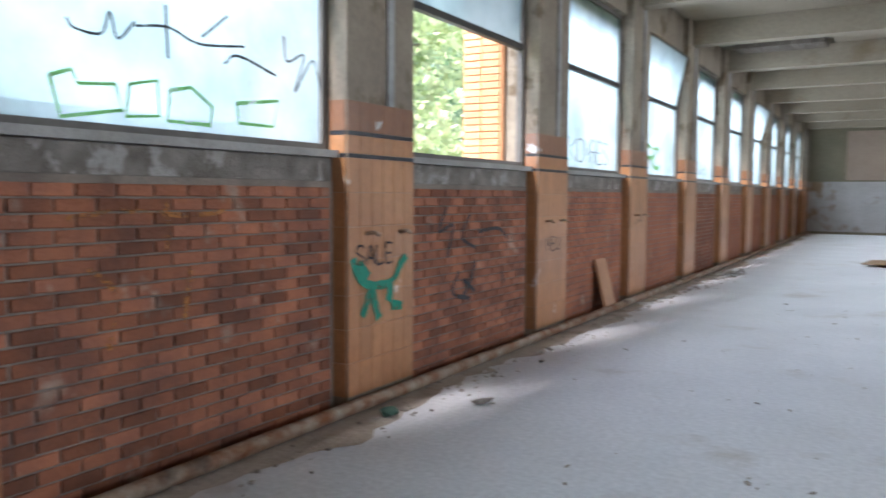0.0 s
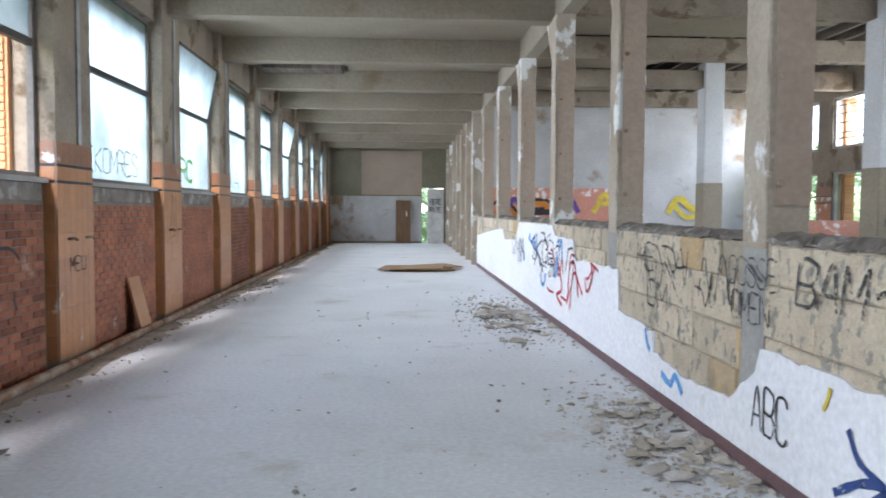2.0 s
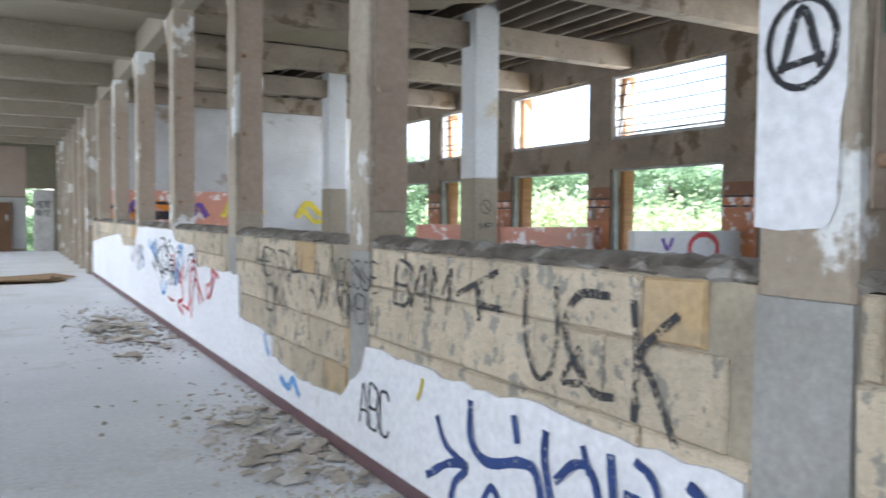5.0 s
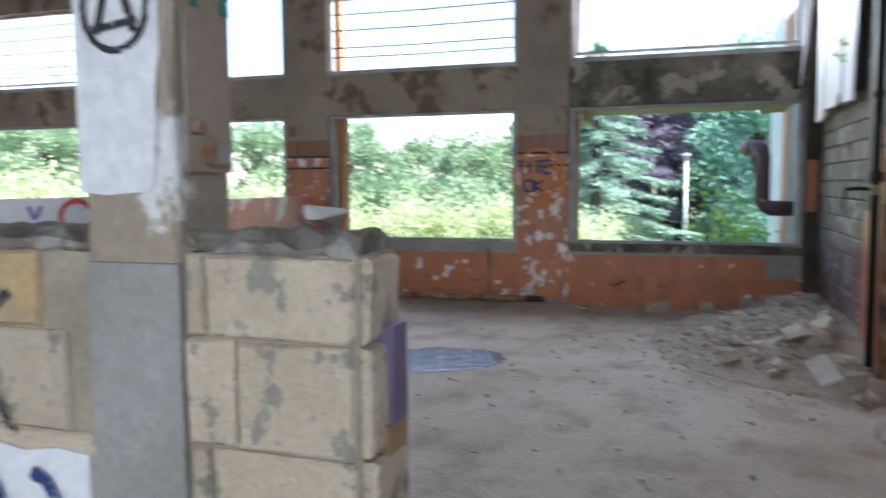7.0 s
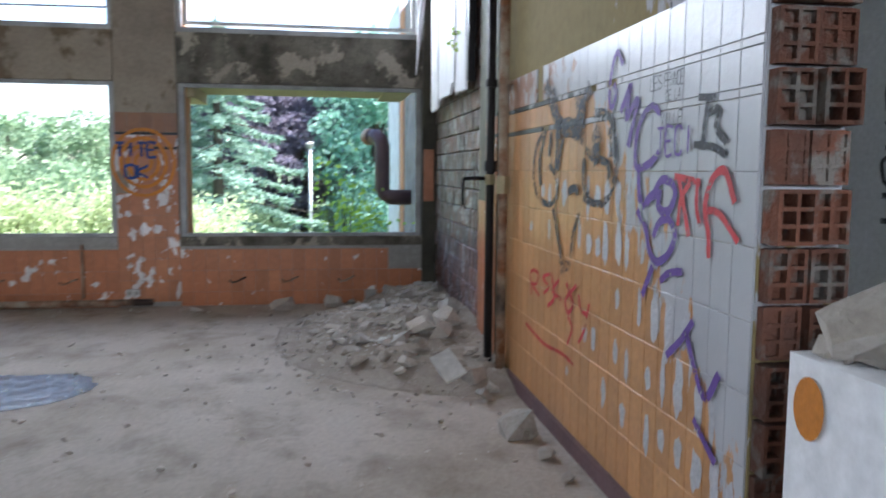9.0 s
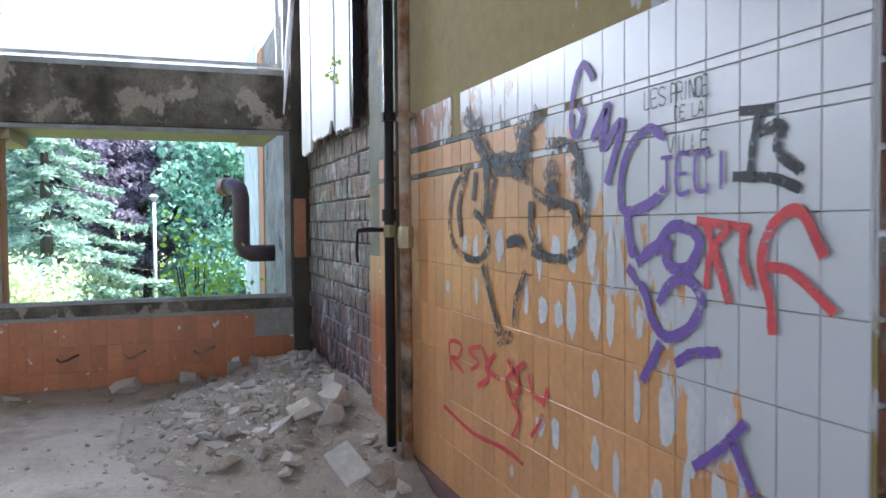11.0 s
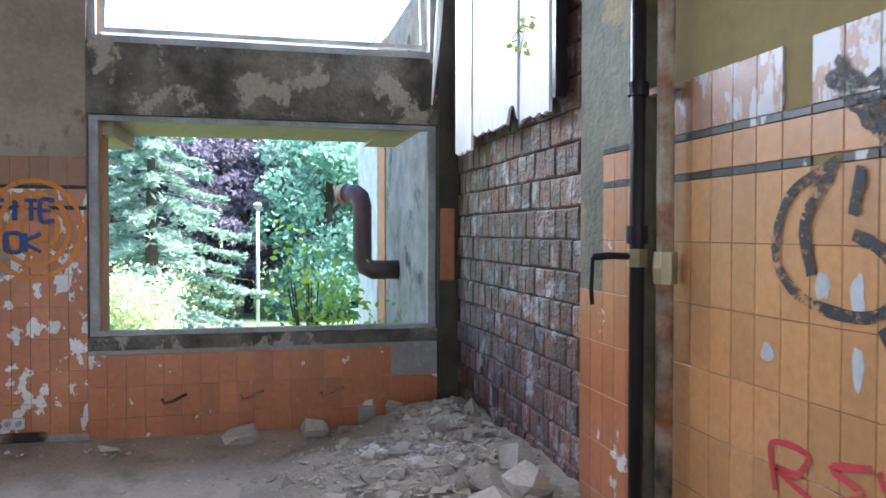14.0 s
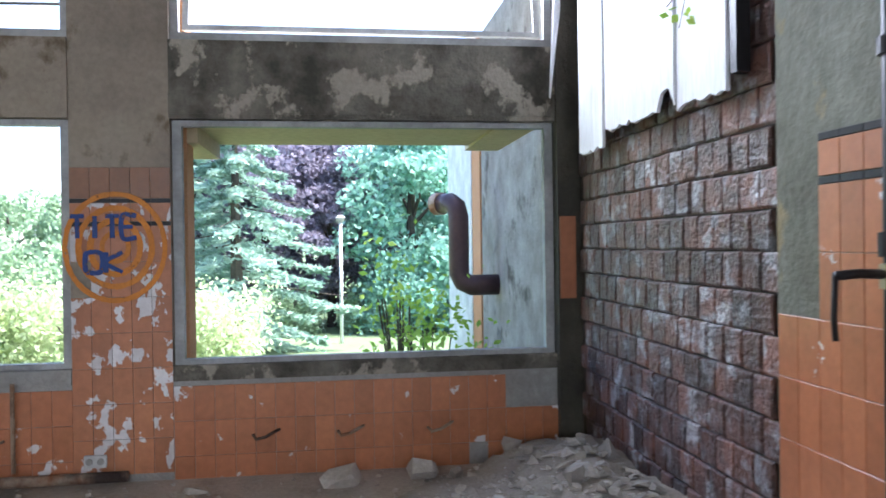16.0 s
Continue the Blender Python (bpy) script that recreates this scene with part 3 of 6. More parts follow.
# ---- hall windows ----
def hall_window(k, y0, y1, tilt, glass):
    w = thing("window_%d" % k, "steel hall window with frosted sprayed panes" if glass else "steel hall window, its lower pane gone", "window", (0.88, y0, 0), "hall windows", "structure")
    n = y1 - y0
    f = boxes("window_frame", M_FRAME_HALL, w, (-0.03, 0.03, 0, n, 1.735, 1.775), (-0.03, 0.03, 0, n, 3.78, 3.835), (-0.03, 0.03, 0, 0.045, 1.775, 3.78), (-0.03, 0.03, n - 0.045, n, 1.775, 3.78))
    boxes("transom", M_FRAME_DARK, w, (-0.025, 0.035, 0.045, n - 0.045, 2.88, 2.94))
    boxes("window_sill", M_CONC, w, (-0.17, 0.13, 0, n, 1.685, 1.732))
    boxes("sill_strip", M_CAP, w, (-0.16, 0.07, 0, n, 1.532, 1.682), label="rough grey concrete under the sill")
    bm = bmesh.new()
    box(bm, -0.004, 0.004, 0.05, n - 0.05, 0.0, 0.835)
    up = part("pane", bm, M_FROST, w)
    up.matrix_local = pose(0, 0, 2.943, 0, tilt, 0)
    up.visible_shadow = False
    if tilt:
        boxes("sash", M_FRAME_DARK, up, (-0.015, 0.015, 0.02, 0.05, 0, 0.81), (-0.015, 0.015, n - 0.05, n - 0.02, 0, 0.81), (-0.015, 0.015, 0.05, n - 0.05, 0.81, 0.84))
    if glass:
        bm = bmesh.new()
        box(bm, -0.004, 0.004, 0.046, n - 0.046, 1.776, 2.879)
        lo = part("pane", bm, M_FROST, w)
        lo.visible_shadow = False


for k, (a, b2) in enumerate(zip(PILASTERS, PILASTERS[1:])):
    hall_window(k + 1, a + 0.41, b2 - 0.41, {5: 12, 8: 14}.get(k, 0), k != 3)

for i, y in enumerate(PILASTERS):
    slab("pilaster", M_PLASTER, "beige plaster pilaster over ochre tiles", (0.70, 1.070, y - 0.40, y + 0.40, 0.0, Z_CEIL - 0.004))
    slab("pilaster_post", M_FRAME, "grey steel post in the pilaster", (1.064, 1.09, y + 0.05, y + 0.12, 2.06, Z_BEAM - 0.01))
    slab("pilaster_outside", M_FACADE, "orange brick outer pier of the hall", (0.25, 0.70 - 0.003, y - 0.46, y + 0.34, -1.2, 4.4))
bm = bmesh.new()
tube(bm, [(1.16, -2.9, 0.05), (1.16, 8, 0.055), (1.165, 16, 0.05), (1.16, 38.2, 0.05)], 0.045, 10)
p = tagged(part("floor_pipe", bm, M_PIPE_RUST, None, "", True), "dusty rusted heating pipe lying along the brick wall", "pipe")
bm = bmesh.new()
tube(bm, [(13.61, 5.35, 0.06), (13.60, 7, 0.055), (13.61, 11.0, 0.06)], 0.035, 10)
p = tagged(part("floor_pipe", bm, M_PIPE_RUST, None, "", True), "dark rusted pipe along the foot of the window wall", "pipe")


# ---- room windows ----
def room_window(k, y0, y1):
    w = thing("window_%d" % (20 + k), "empty steel window with no glass and an upper light", "window", (X_WIN + 0.08, y0, 0), "room windows", "structure")
    n = y1 - y0
    boxes("window_frame", M_FRAME, w, (-0.035, 0.035, 0, n, Z_SILL, Z_SILL + 0.035), (-0.035, 0.035, 0, n, Z_HEAD - 0.04, Z_HEAD - 0.002),
          (-0.035, 0.035, 0, 0.06, Z_SILL + 0.035, Z_HEAD - 0.04), (-0.035, 0.035, n - 0.06, n, Z_SILL + 0.035, Z_HEAD - 0.04))
    boxes("upper_frame", M_FRAME, w, (-0.05, 0.035, 0, n, Z_TRAN + 0.002, Z_TRAN + 0.06), (-0.035, 0.035, 0, n, Z_TOP - 0.05, Z_TOP - 0.003),
          (-0.035, 0.035, 0, 0.05, Z_TRAN + 0.06, Z_TOP - 0.05), (-0.035, 0.035, n - 0.05, n, Z_TRAN + 0.06, Z_TOP - 0.05))
    if k in (1, 3, 5):
        for z in (3.08, 3.2, 3.42, 3.62, 3.8):
            bm = bmesh.new()
            tube(bm, [(0, 0.05, z), (0, n / 2, z - 0.012), (0, n - 0.05, z)], 0.01, 6)
            part("glazing_bar", bm, M_FRAME_DARK, w)
    if k in (0, 3):
        bm = bmesh.new()
        box(bm, 0, 0.03, 0.06, 0.10, 0.0, 1.0)
        box(bm, 0, 0.03, n - 0.10, n - 0.06, 0.0, 1.0)
        box(bm, 0, 0.03, 0.10, n - 0.10, 0.0, 0.035)
        s = part("hanging_sash", bm, M_FRAME, w, "loose tilted steel sash")
        s.matrix_local = pose(0.05, 0, 2.95, 0, 9, 0)


for k, (y0, y1) in enumerate(zip(edges[::2], edges[1::2])):
    room_window(k, (y0 + 0.14 if k == 0 else y0) + 0.004, y1 - 0.004)

# dirt swept up along the hall walls
for xa, sgn, wd, seed in ((1.0, 1, 0.5, 2),):
    bm = bmesh.new()
    last = None
    for k in range(240):
        y = 4.0 + k * 0.14
        w = wd * (0.75 + 0.6 * noise.noise(Vector((y * 0.6, seed, 0))) + 0.35 * noise.noise(Vector((y * 3.1, seed, 5))))
        cur = [bm.verts.new((xa, y, 0.006)), bm.verts.new((xa + sgn * max(w, 0.08) * 0.6, y, 0.010)), bm.verts.new((xa + sgn * max(w, 0.08), y, 0.001))]
        if last:
            for i in range(2):
                bm.faces.new((last[i], last[i + 1], cur[i + 1], cur[i]))
        last = cur
    tagged(part("dirt_strip", bm, M_DIRT), "brown dirt gathered along the foot of the hall wall", "dirt", "", "stuff")


# ---- outdoors ----
bm = bmesh.new()
box(bm, -900, 900, -900, 900, -1.6, -1.2)
setting("ground", bm, M_GRASS, "rough overgrown grass round the building")
slab("canopy", M_SOFFIT, "beige concrete canopy over the room windows", (X_WIN + 0.26, 15.0, 2.9, 5.2, Z_HEAD + 0.0, Z_HEAD + 0.2))
slab("canopy_rib", M_SOFFIT, "beige rib under the canopy", (X_WIN + 0.26, 15.2, 2.6, 2.897, Z_HEAD - 0.02, Z_HEAD + 0.25), (X_WIN + 0.26, 15.0, 4.95, 5.2, Z_HEAD - 0.12, Z_HEAD - 0.003))
slab("canopy_long", M_SOFFIT, "beige concrete canopy over the room windows", (X_WIN + 0.26, 14.9, 5.5, Y_ROOM, Z_HEAD + 0.12, Z_HEAD + 0.3))
slab("wall_outside", M_DIRTYWHITE, "white block wall of the annexe outside", (X_WIN + 0.26, 17.7, 1.9, 2.28, -1.2, 4.0))
slab("wall_outside_edge", M_FACADE, "orange brick edge of the annexe wall", (17.703, 18.25, 1.9, 2.30, -1.2, 4.0))
slab("wall_outside_post", M_GLOSS_WHITE, "white painted post at the annexe wall", (18.26, 20.3, 1.9, 2.31, -1.2, 4.2))
bm = bmesh.new()
arc = [(16.80 + x, y, z) for x, y, z in ((0, 2.27, 1.05), (0, 2.58, 1.05), (0.03, 2.66, 1.09), (0.05, 2.70, 1.17), (0.05, 2.70, 1.80), (0.08, 2.72, 1.90), (0.15, 2.77, 1.95), (0.27, 2.84, 1.95))]
tube(bm, arc, 0.112, 16)
flue = part("wall_flue", bm, M_PIPE_BROWN, None, "", True)
tagged(flue, "brown flue pipe elbowing out of the annexe wall", "pipe")
bm = bmesh.new()
tube(bm, [(17.07, 2.84, 1.95), (17.17, 2.90, 1.95)], [0.125, 0.125], 16)
part("flue_cap", bm, M_PIPE_RUST, flue, "rust stained open end")
bm = bmesh.new()
tube(bm, [(30, 3.9, -1.3), (30, 3.9, 2.1)], [0.05, 0.045], 10)
mast = tagged(part("lamp_post", bm, M_GLOSS_WHITE, None, "", True), "slim white lamp post among the trees", "lamp post")
bm = bmesh.new()
tube(bm, [(30, 3.9, 2.1), (30, 3.9, 2.25), (30, 3.9, 2.32)], [0.06, 0.14, 0.05], 10)
part("lamp_head", bm, M_CONC, mast)
mast2 = copy_thing(mast, pose(6, 10, 0.1))
bm = bmesh.new()
tube(bm, [(20, 7.0, -1.3), (20, 7.0, 1.0)], 0.035, 8)
tagged(part("fence_post", bm, M_PIPE_RUST, None, "", True), "thin rusty steel post in the grass", "post")


def leaves(count, size, centre_of, seed, flat=0.0, aspect=0.55):
    """Many small leaf blades, each a folded kite, at places that centre_of(rng) gives."""
    r = np.random.RandomState(seed)
    c = centre_of(r, count)
    d = r.normal(size=(count, 3))
    d[:, 2] *= 1 - flat
    d /= np.linalg.norm(d, axis=1)[:, None]
    e = np.cross(d, r.normal(size=(count, 3)))
    e /= np.linalg.norm(e, axis=1)[:, None]
    s = size * r.uniform(0.6, 1.35, size=(count, 1))
    v = np.stack([c - d * s, c + e * s * aspect, c + d * s, c - e * s * aspect], 1).reshape(-1, 3)
    i = np.arange(count)[:, None] * 4
    return v, np.concatenate([i, i + 1, i + 2, i + 3], 1)


def leaf_mesh(name, v, f, material):
    me = bpy.data.meshes.new(name)
    me.from_pydata(v.tolist(), [], f.tolist())
    me.materials.append(material)
    return me


def broadleaf(material, label, seed, h=11.0, w=4.2, count=9000, size=0.16):
    rr = random.Random(seed)
    t = thing("tree", label, "tree", (0, 0, 0), "trees outside")
    bm = bmesh.new()
    tube(bm, [(0, 0, 0), (0.1, 0, h * 0.2), (0.0, 0.1, h * 0.45), (0.1, 0.0, h * 0.9)], [0.28, 0.22, 0.16, 0.03], 8)
    part("trunk", bm, M_BARK, t)
    blobs = []
    for k in range(46):
        a, u = rr.uniform(0, 6.28), rr.uniform(0.08, 1.0)
        prof = math.sin(math.pi * (0.12 + 0.83 * u)) ** 0.6
        rad = w * prof * rr.uniform(0.55, 1.0)
        blobs.append((rad * math.cos(a), rad * math.sin(a), h * (0.06 + 0.92 * u), rr.uniform(0.6, 1.25)))
    for k in range(0, 46, 4):
        x, y, z, s = blobs[k]
        bm = bmesh.new()
        tube(bm, [(0, 0, z * 0.75), (x * 0.5, y * 0.5, z * 0.9), (x * 0.9, y * 0.9, z)], [0.09, 0.05, 0.015], 5)
        part("limb", bm, M_BARK, t)
    B = np.array(blobs)

    def spots(r, nn):
        b = B[r.randint(0, len(B), nn)]
        d = r.normal(size=(nn, 3))
        d /= np.linalg.norm(d, axis=1)[:, None]
        return b[:, :3] + d * b[:, 3:4] * r.uniform(0.55, 1.05, size=(nn, 1)) * np.array([1, 1, 0.7])

    crown = new("crown", leaf_mesh("crown", *leaves(count, size, spots, seed), material))
    crown.parent = t
    return t


def conifer(material, label, seed, h=12.0, w=3.2, count=11000):
    rr = random.Random(seed)
    t = thing("conifer", label, "tree", (0, 0, 0), "trees outside")
    bm = bmesh.new()
    tube(bm, [(0, 0, 0), (0, 0, h * 0.5), (0, 0, h)], [0.24, 0.15, 0.02], 8)
    part("trunk", bm, M_BARK, t)
    arms = []
    for k in range(64):
        u = (k + 0.5) / 64
        a = k * 2.4 + rr.uniform(-0.3, 0.3)
        arms.append((a, h * (0.04 + 0.94 * u), w * (1 - u) ** 0.8 * rr.uniform(0.7, 1.15) + 0.15))
    for a, z, r0 in arms[::3]:
        bm = bmesh.new()
        tube(bm, [(0, 0, z), (math.cos(a) * r0 * 0.9, math.sin(a) * r0 * 0.9, z - 0.15 * r0)], [0.035, 0.008], 5)
        part("limb", bm, M_BARK, t)
    A = np.array(arms)

    def spots(r, nn):
        b = A[np.minimum((r.uniform(size=nn) ** 1.4 * len(A)).astype(int), len(A) - 1)]
        q = r.uniform(0.12, 1.0, size=nn) ** 0.8
        side = r.normal(size=nn) * 0.14 * b[:, 2] * (1.1 - q)
        x = np.cos(b[:, 0]) * b[:, 2] * q - np.sin(b[:, 0]) * side
        y = np.sin(b[:, 0]) * b[:, 2] * q + np.cos(b[:, 0]) * side
        z = b[:, 1] - 0.38 * b[:, 2] * q ** 1.5 + 0.14 * b[:, 2] * q ** 4 - np.abs(r.normal(size=nn)) * 0.10
        return np.stack([x, y, z], 1)

    crown = new("crown", leaf_mesh("crown", *leaves(count, 0.15, spots, seed, 0.5, 0.28), material))
    crown.parent = t
    return t


def bush(material, label, seed, w=1.6, h=1.6, count=3500, size=0.09):
    t = thing("bush", label, "bush", (0, 0, 0), "bushes outside")
    rr = random.Random(seed)
    for k in range(7):
        a = rr.uniform(0, 6.28)
        bm = bmesh.new()
        tube(bm, [(0, 0, 0), (w * 0.6 * math.cos(a), w * 0.6 * math.sin(a), h * 0.8)], [0.03, 0.008], 5)
        part("stem", bm, M_BARK, t)

    def spots(r, nn):
        k = r.randint(0, 26, nn)
        q = np.random.RandomState(seed + 5)
        c = q.uniform(-1, 1, size=(26, 3)) * np.array([w * 0.75, w * 0.75, h * 0.38]) + np.array([0, 0, h * 0.5])
        return c[k] + r.normal(size=(nn, 3)) * 0.22 * np.array([w * 0.7, w * 0.7, h * 0.7])

    crown = new("crown", leaf_mesh("crown", *leaves(count, size, spots, seed), material))
    crown.parent = t
    return t


def plant(proto, spots, first):
    """First spot takes the prototype itself, the rest are copies."""
    for k, (x, y, z, turn, s) in enumerate(spots):
        m = pose(x, y, z, 0, 0, turn)
        if k == 0:
            proto.matrix_basis = m @ Matrix.Diagonal((s, s, s, 1))
        else:
            c = copy_thing(proto, m)
            c.scale = (s, s, s)


G = -1.25
plant(conifer(M_NEEDLE, "tall blue green spruce with drooping branches", 3, 8.6, 4.0, 20000), [(28.5, 6.5, G, 0, 0.82), (33.0, 8.3, G, 90, 0.74)], 0)
plant(broadleaf(M_LEAF_PURPLE, "dark purple copper beech", 11, 8.6, 3.4, 16000, 0.13), [(36.0, 4.9, G, 0, 0.8), (38, 8.3, G, 100, 0.8), (34.5, 4.2, G, 200, 0.62), (35.0, 6.3, G, 60, 0.8)], 0)
plant(broadleaf(M_LEAF_BLUE, "broad green chestnut tree", 12, 8.4, 2.7, 15000, 0.13), [(34.0, 1.5, G, 0, 0.88), (36, -3.2, G, 60, 0.9), (40, -1.0, G, 200, 1.0)], 0)
plant(broadleaf(M_LEAF, "tall green deciduous tree", 13, 6.6, 3.0, 13000, 0.12),
      [(36, 12, G, 0, 0.72), (38, 15.5, G, 70, 0.74), (37, 19, G, 150, 0.85), (38, 23, G, 220, 0.9), (36, 27, G, 20, 0.9), (38, 31, G, 80, 0.95), (36, 35, G, 160, 1.0), (38, 39, G, 240, 1.0), (34, 43, G, 300, 1.0), (37, 48, G, 10, 1.1), (30, 52, G, 10, 1.1), (36, 58, G, 50, 1.2), (28, 60, G, 50, 1.2), (42, 10.5, G, 0, 0.9), (42, 2, G, 0, 1.05)], 0)
plant(bush(M_LEAF_LIGHT, "pale yellow green willow bush", 21, 1.8, 2.2, 8000, 0.07),
      [(23.5, 6.6, G, 0, 0.80), (25.5, 9.0, G, 40, 0.9), (25, 11.4, G, 80, 0.9), (24, 13.8, G, 120, 0.95), (25, 16.5, G, 160, 1.1), (24, 19.5, G, 200, 1.2), (24, 23, G, 240, 1.3), (23, 27.5, G, 300, 1.4), (22, 32, G, 20, 1.4), (26, 37, G, 20, 1.6)], 0)
plant(bush(M_LEAF, "dark green undergrowth below the trees", 23, 2.2, 2.6, 7000, 0.10), [(33, 3.0, G, 0, 0.45), (33, 5.6, G, 180, 0.5), (32, 10.6, G, 30, 1.0), (34, 14, G, 60, 1.1), (33, 18, G, 60, 1.1)], 0)
plant(bush(M_LEAF_BLUE, "blue green lower boughs of the chestnut", 24, 2.2, 2.8, 8000, 0.11), [(32.5, 1.8, G, 0, 0.75), (33, -0.6, G, 90, 1.0)], 0)
plant(bush(M_IVY, "bright green climbing shrub at the annexe wall", 22, 0.5, 2.3, 420, 0.05), [(17.2, 3.0, G, 0, 0.95), (16.0, 2.75, G, 80, 0.9), (18.6, 3.2, G, 130, 1.12)], 0)
# trees outside the hall windows
plant(broadleaf(M_LEAF_LIGHT, "leafy pale green tree close to the hall", 14, 8.0, 2.8, 16000, 0.085), [(-4.6, 15.2, G, 0, 1.0), (-7.5, 19.5, G, 90, 1.0)], 0)
plant(broadleaf(M_LEAF, "green tree beyond the hall windows", 15, 9.0, 3.2, 14000, 0.12), [(-8.5, 16.5, G, 0, 1.0), (-6.5, 11.5, G, 50, 0.9), (-9, 25, G, 100, 1.0), (-10, 32, G, 150, 1.0), (-12, 40, G, 200, 1.1), (-13, 3, G, 250, 1.1), (-14, 20, G, 300, 1.2), (5.6, 45, G, 300, 0.9)], 0)


# ---- things in the hall and the room ----
def rock_mesh(seed, flat=0.7, material=None):
    r = random.Random(seed)
    bm = bmesh.new()
    for k in range(13):
        v = Vector((r.gauss(0, 1), r.gauss(0, 1), r.gauss(0, 1))).normalized() * r.uniform(0.75, 1.0)
        bm.verts.new((v.x, v.y * r.uniform(0.7, 1.0), v.z * flat))
    bmesh.ops.convex_hull(bm, input=bm.verts)
    for v in [v for v in bm.verts if not v.link_faces]:
        bm.verts.remove(v)
    return mesh_of("rubble_chunk", bm, material or M_RUBBLE)


ROCKS = [rock_mesh(k, 0.55 + 0.08 * (k % 4)) for k in range(8)]
SLABS = [rock_mesh(40 + k, 0.22, M_FLAKE) for k in range(5)]
ROCK_LABELS = ("grey broken concrete chunk lying in the rubble", "flat piece of broken plaster lying in the rubble")


def mound(x, y):
    """Height of the corner rubble heap."""
    u, v = (x - 11.9) / 1.95, (y - 2.35) / 1.70
    return max(0.0, 0.27 * (1 - u * u - v * v)) * (1 + 0.25 * noise.noise(Vector((x * 2, y * 2, 0)))) + 0.12 * max(0, 1 - ((x - 13.2) / 0.7) ** 2 - ((y - 2.6) / 0.6) ** 2)


bm = bmesh.new()
nx, ny = 56, 30
grid = [[bm.verts.new((9.9 + 3.72 * i / nx, 2.37 + 1.85 * j / ny, 0)) for j in range(ny + 1)] for i in range(nx + 1)]
for row in grid:
    for v in row:
        h = mound(v.co.x, v.co.y)
        v.co.z = (h + 0.05 * noise.noise(v.co * 9.0) * min(1, h * 8)) if h > 0.005 else -0.02
for i in range(nx):
    for j in range(ny):
        bm.faces.new((grid[i][j], grid[i + 1][j], grid[i + 1][j + 1], grid[i][j + 1]))
tagged(part("rubble_heap", bm, M_RUBBLE_EARTH), "heap of brown earth and crushed plaster in the corner", "rubble", "", "stuff")

rng = random.Random(5)
for k in range(285):
    x, y = 11.7 + rng.gauss(0, 0.85), 2.45 + abs(rng.gauss(0, 0.8))
    if not (9.95 < x < 13.55 and 2.42 < y < 4.3):
        continue
    if mound(x, y) < 0.02 and rng.random() < 0.75:
        continue
    s = rng.choice((0.025, 0.03, 0.04, 0.05, 0.065, 0.085)) * rng.uniform(0.8, 1.25)
    flatp = rng.random() < 0.35
    ob = new("rubble_chunk", rng.choice(SLABS if flatp else ROCKS))
    ob.matrix_basis = pose(x, y, mound(x, y) + s * (0.10 if flatp else 0.25), rng.uniform(-25, 25), rng.uniform(-25, 25), rng.uniform(0, 360)) @ Matrix.Diagonal((s, s, s, 1))
    tagged(ob, ROCK_LABELS[1 if flatp else 0], "rubble", "rubble in the corner")
for x, y, s in ((11.25, 2.62, 0.17), (11.45, 2.75, 0.16), (11.1, 2.85, 0.15), (11.6, 2.58, 0.15), (10.95, 2.72, 0.14), (11.0, 3.05, 0.14), (9.28, 2.56, 0.17), (13.35, 4.0, 0.16), (13.4, 4.9, 0.11), (9.9, 2.6, 0.10), (10.2, 2.62, 0.12), (13.42, 3.5, 0.15), (8.9, 2.5, 0.07), (8.6, 2.48, 0.05), (9.2, 2.52, 0.06)):
    ob = new("rubble_chunk", rng.choice(ROCKS))
    ob.matrix_basis = pose(x, y, mound(x, y) + s * 0.35, rng.uniform(-20, 20), rng.uniform(-20, 20), rng.uniform(0, 360)) @ Matrix.Diagonal((s, s, s, 1))
    tagged(ob, "large pale broken concrete block beside the wall", "rubble", "rubble in the corner")
bm = bmesh.new()
box(bm, -0.12, 0.12, -0.075, 0.075, 0, 0.018)
ob = part("board_scrap", bm, M_PAPER)
ob.matrix_basis = pose(10.15, 2.80, 0.17, -28, -30, 25)
tagged(ob, "bright white scrap of board on the rubble", "board")


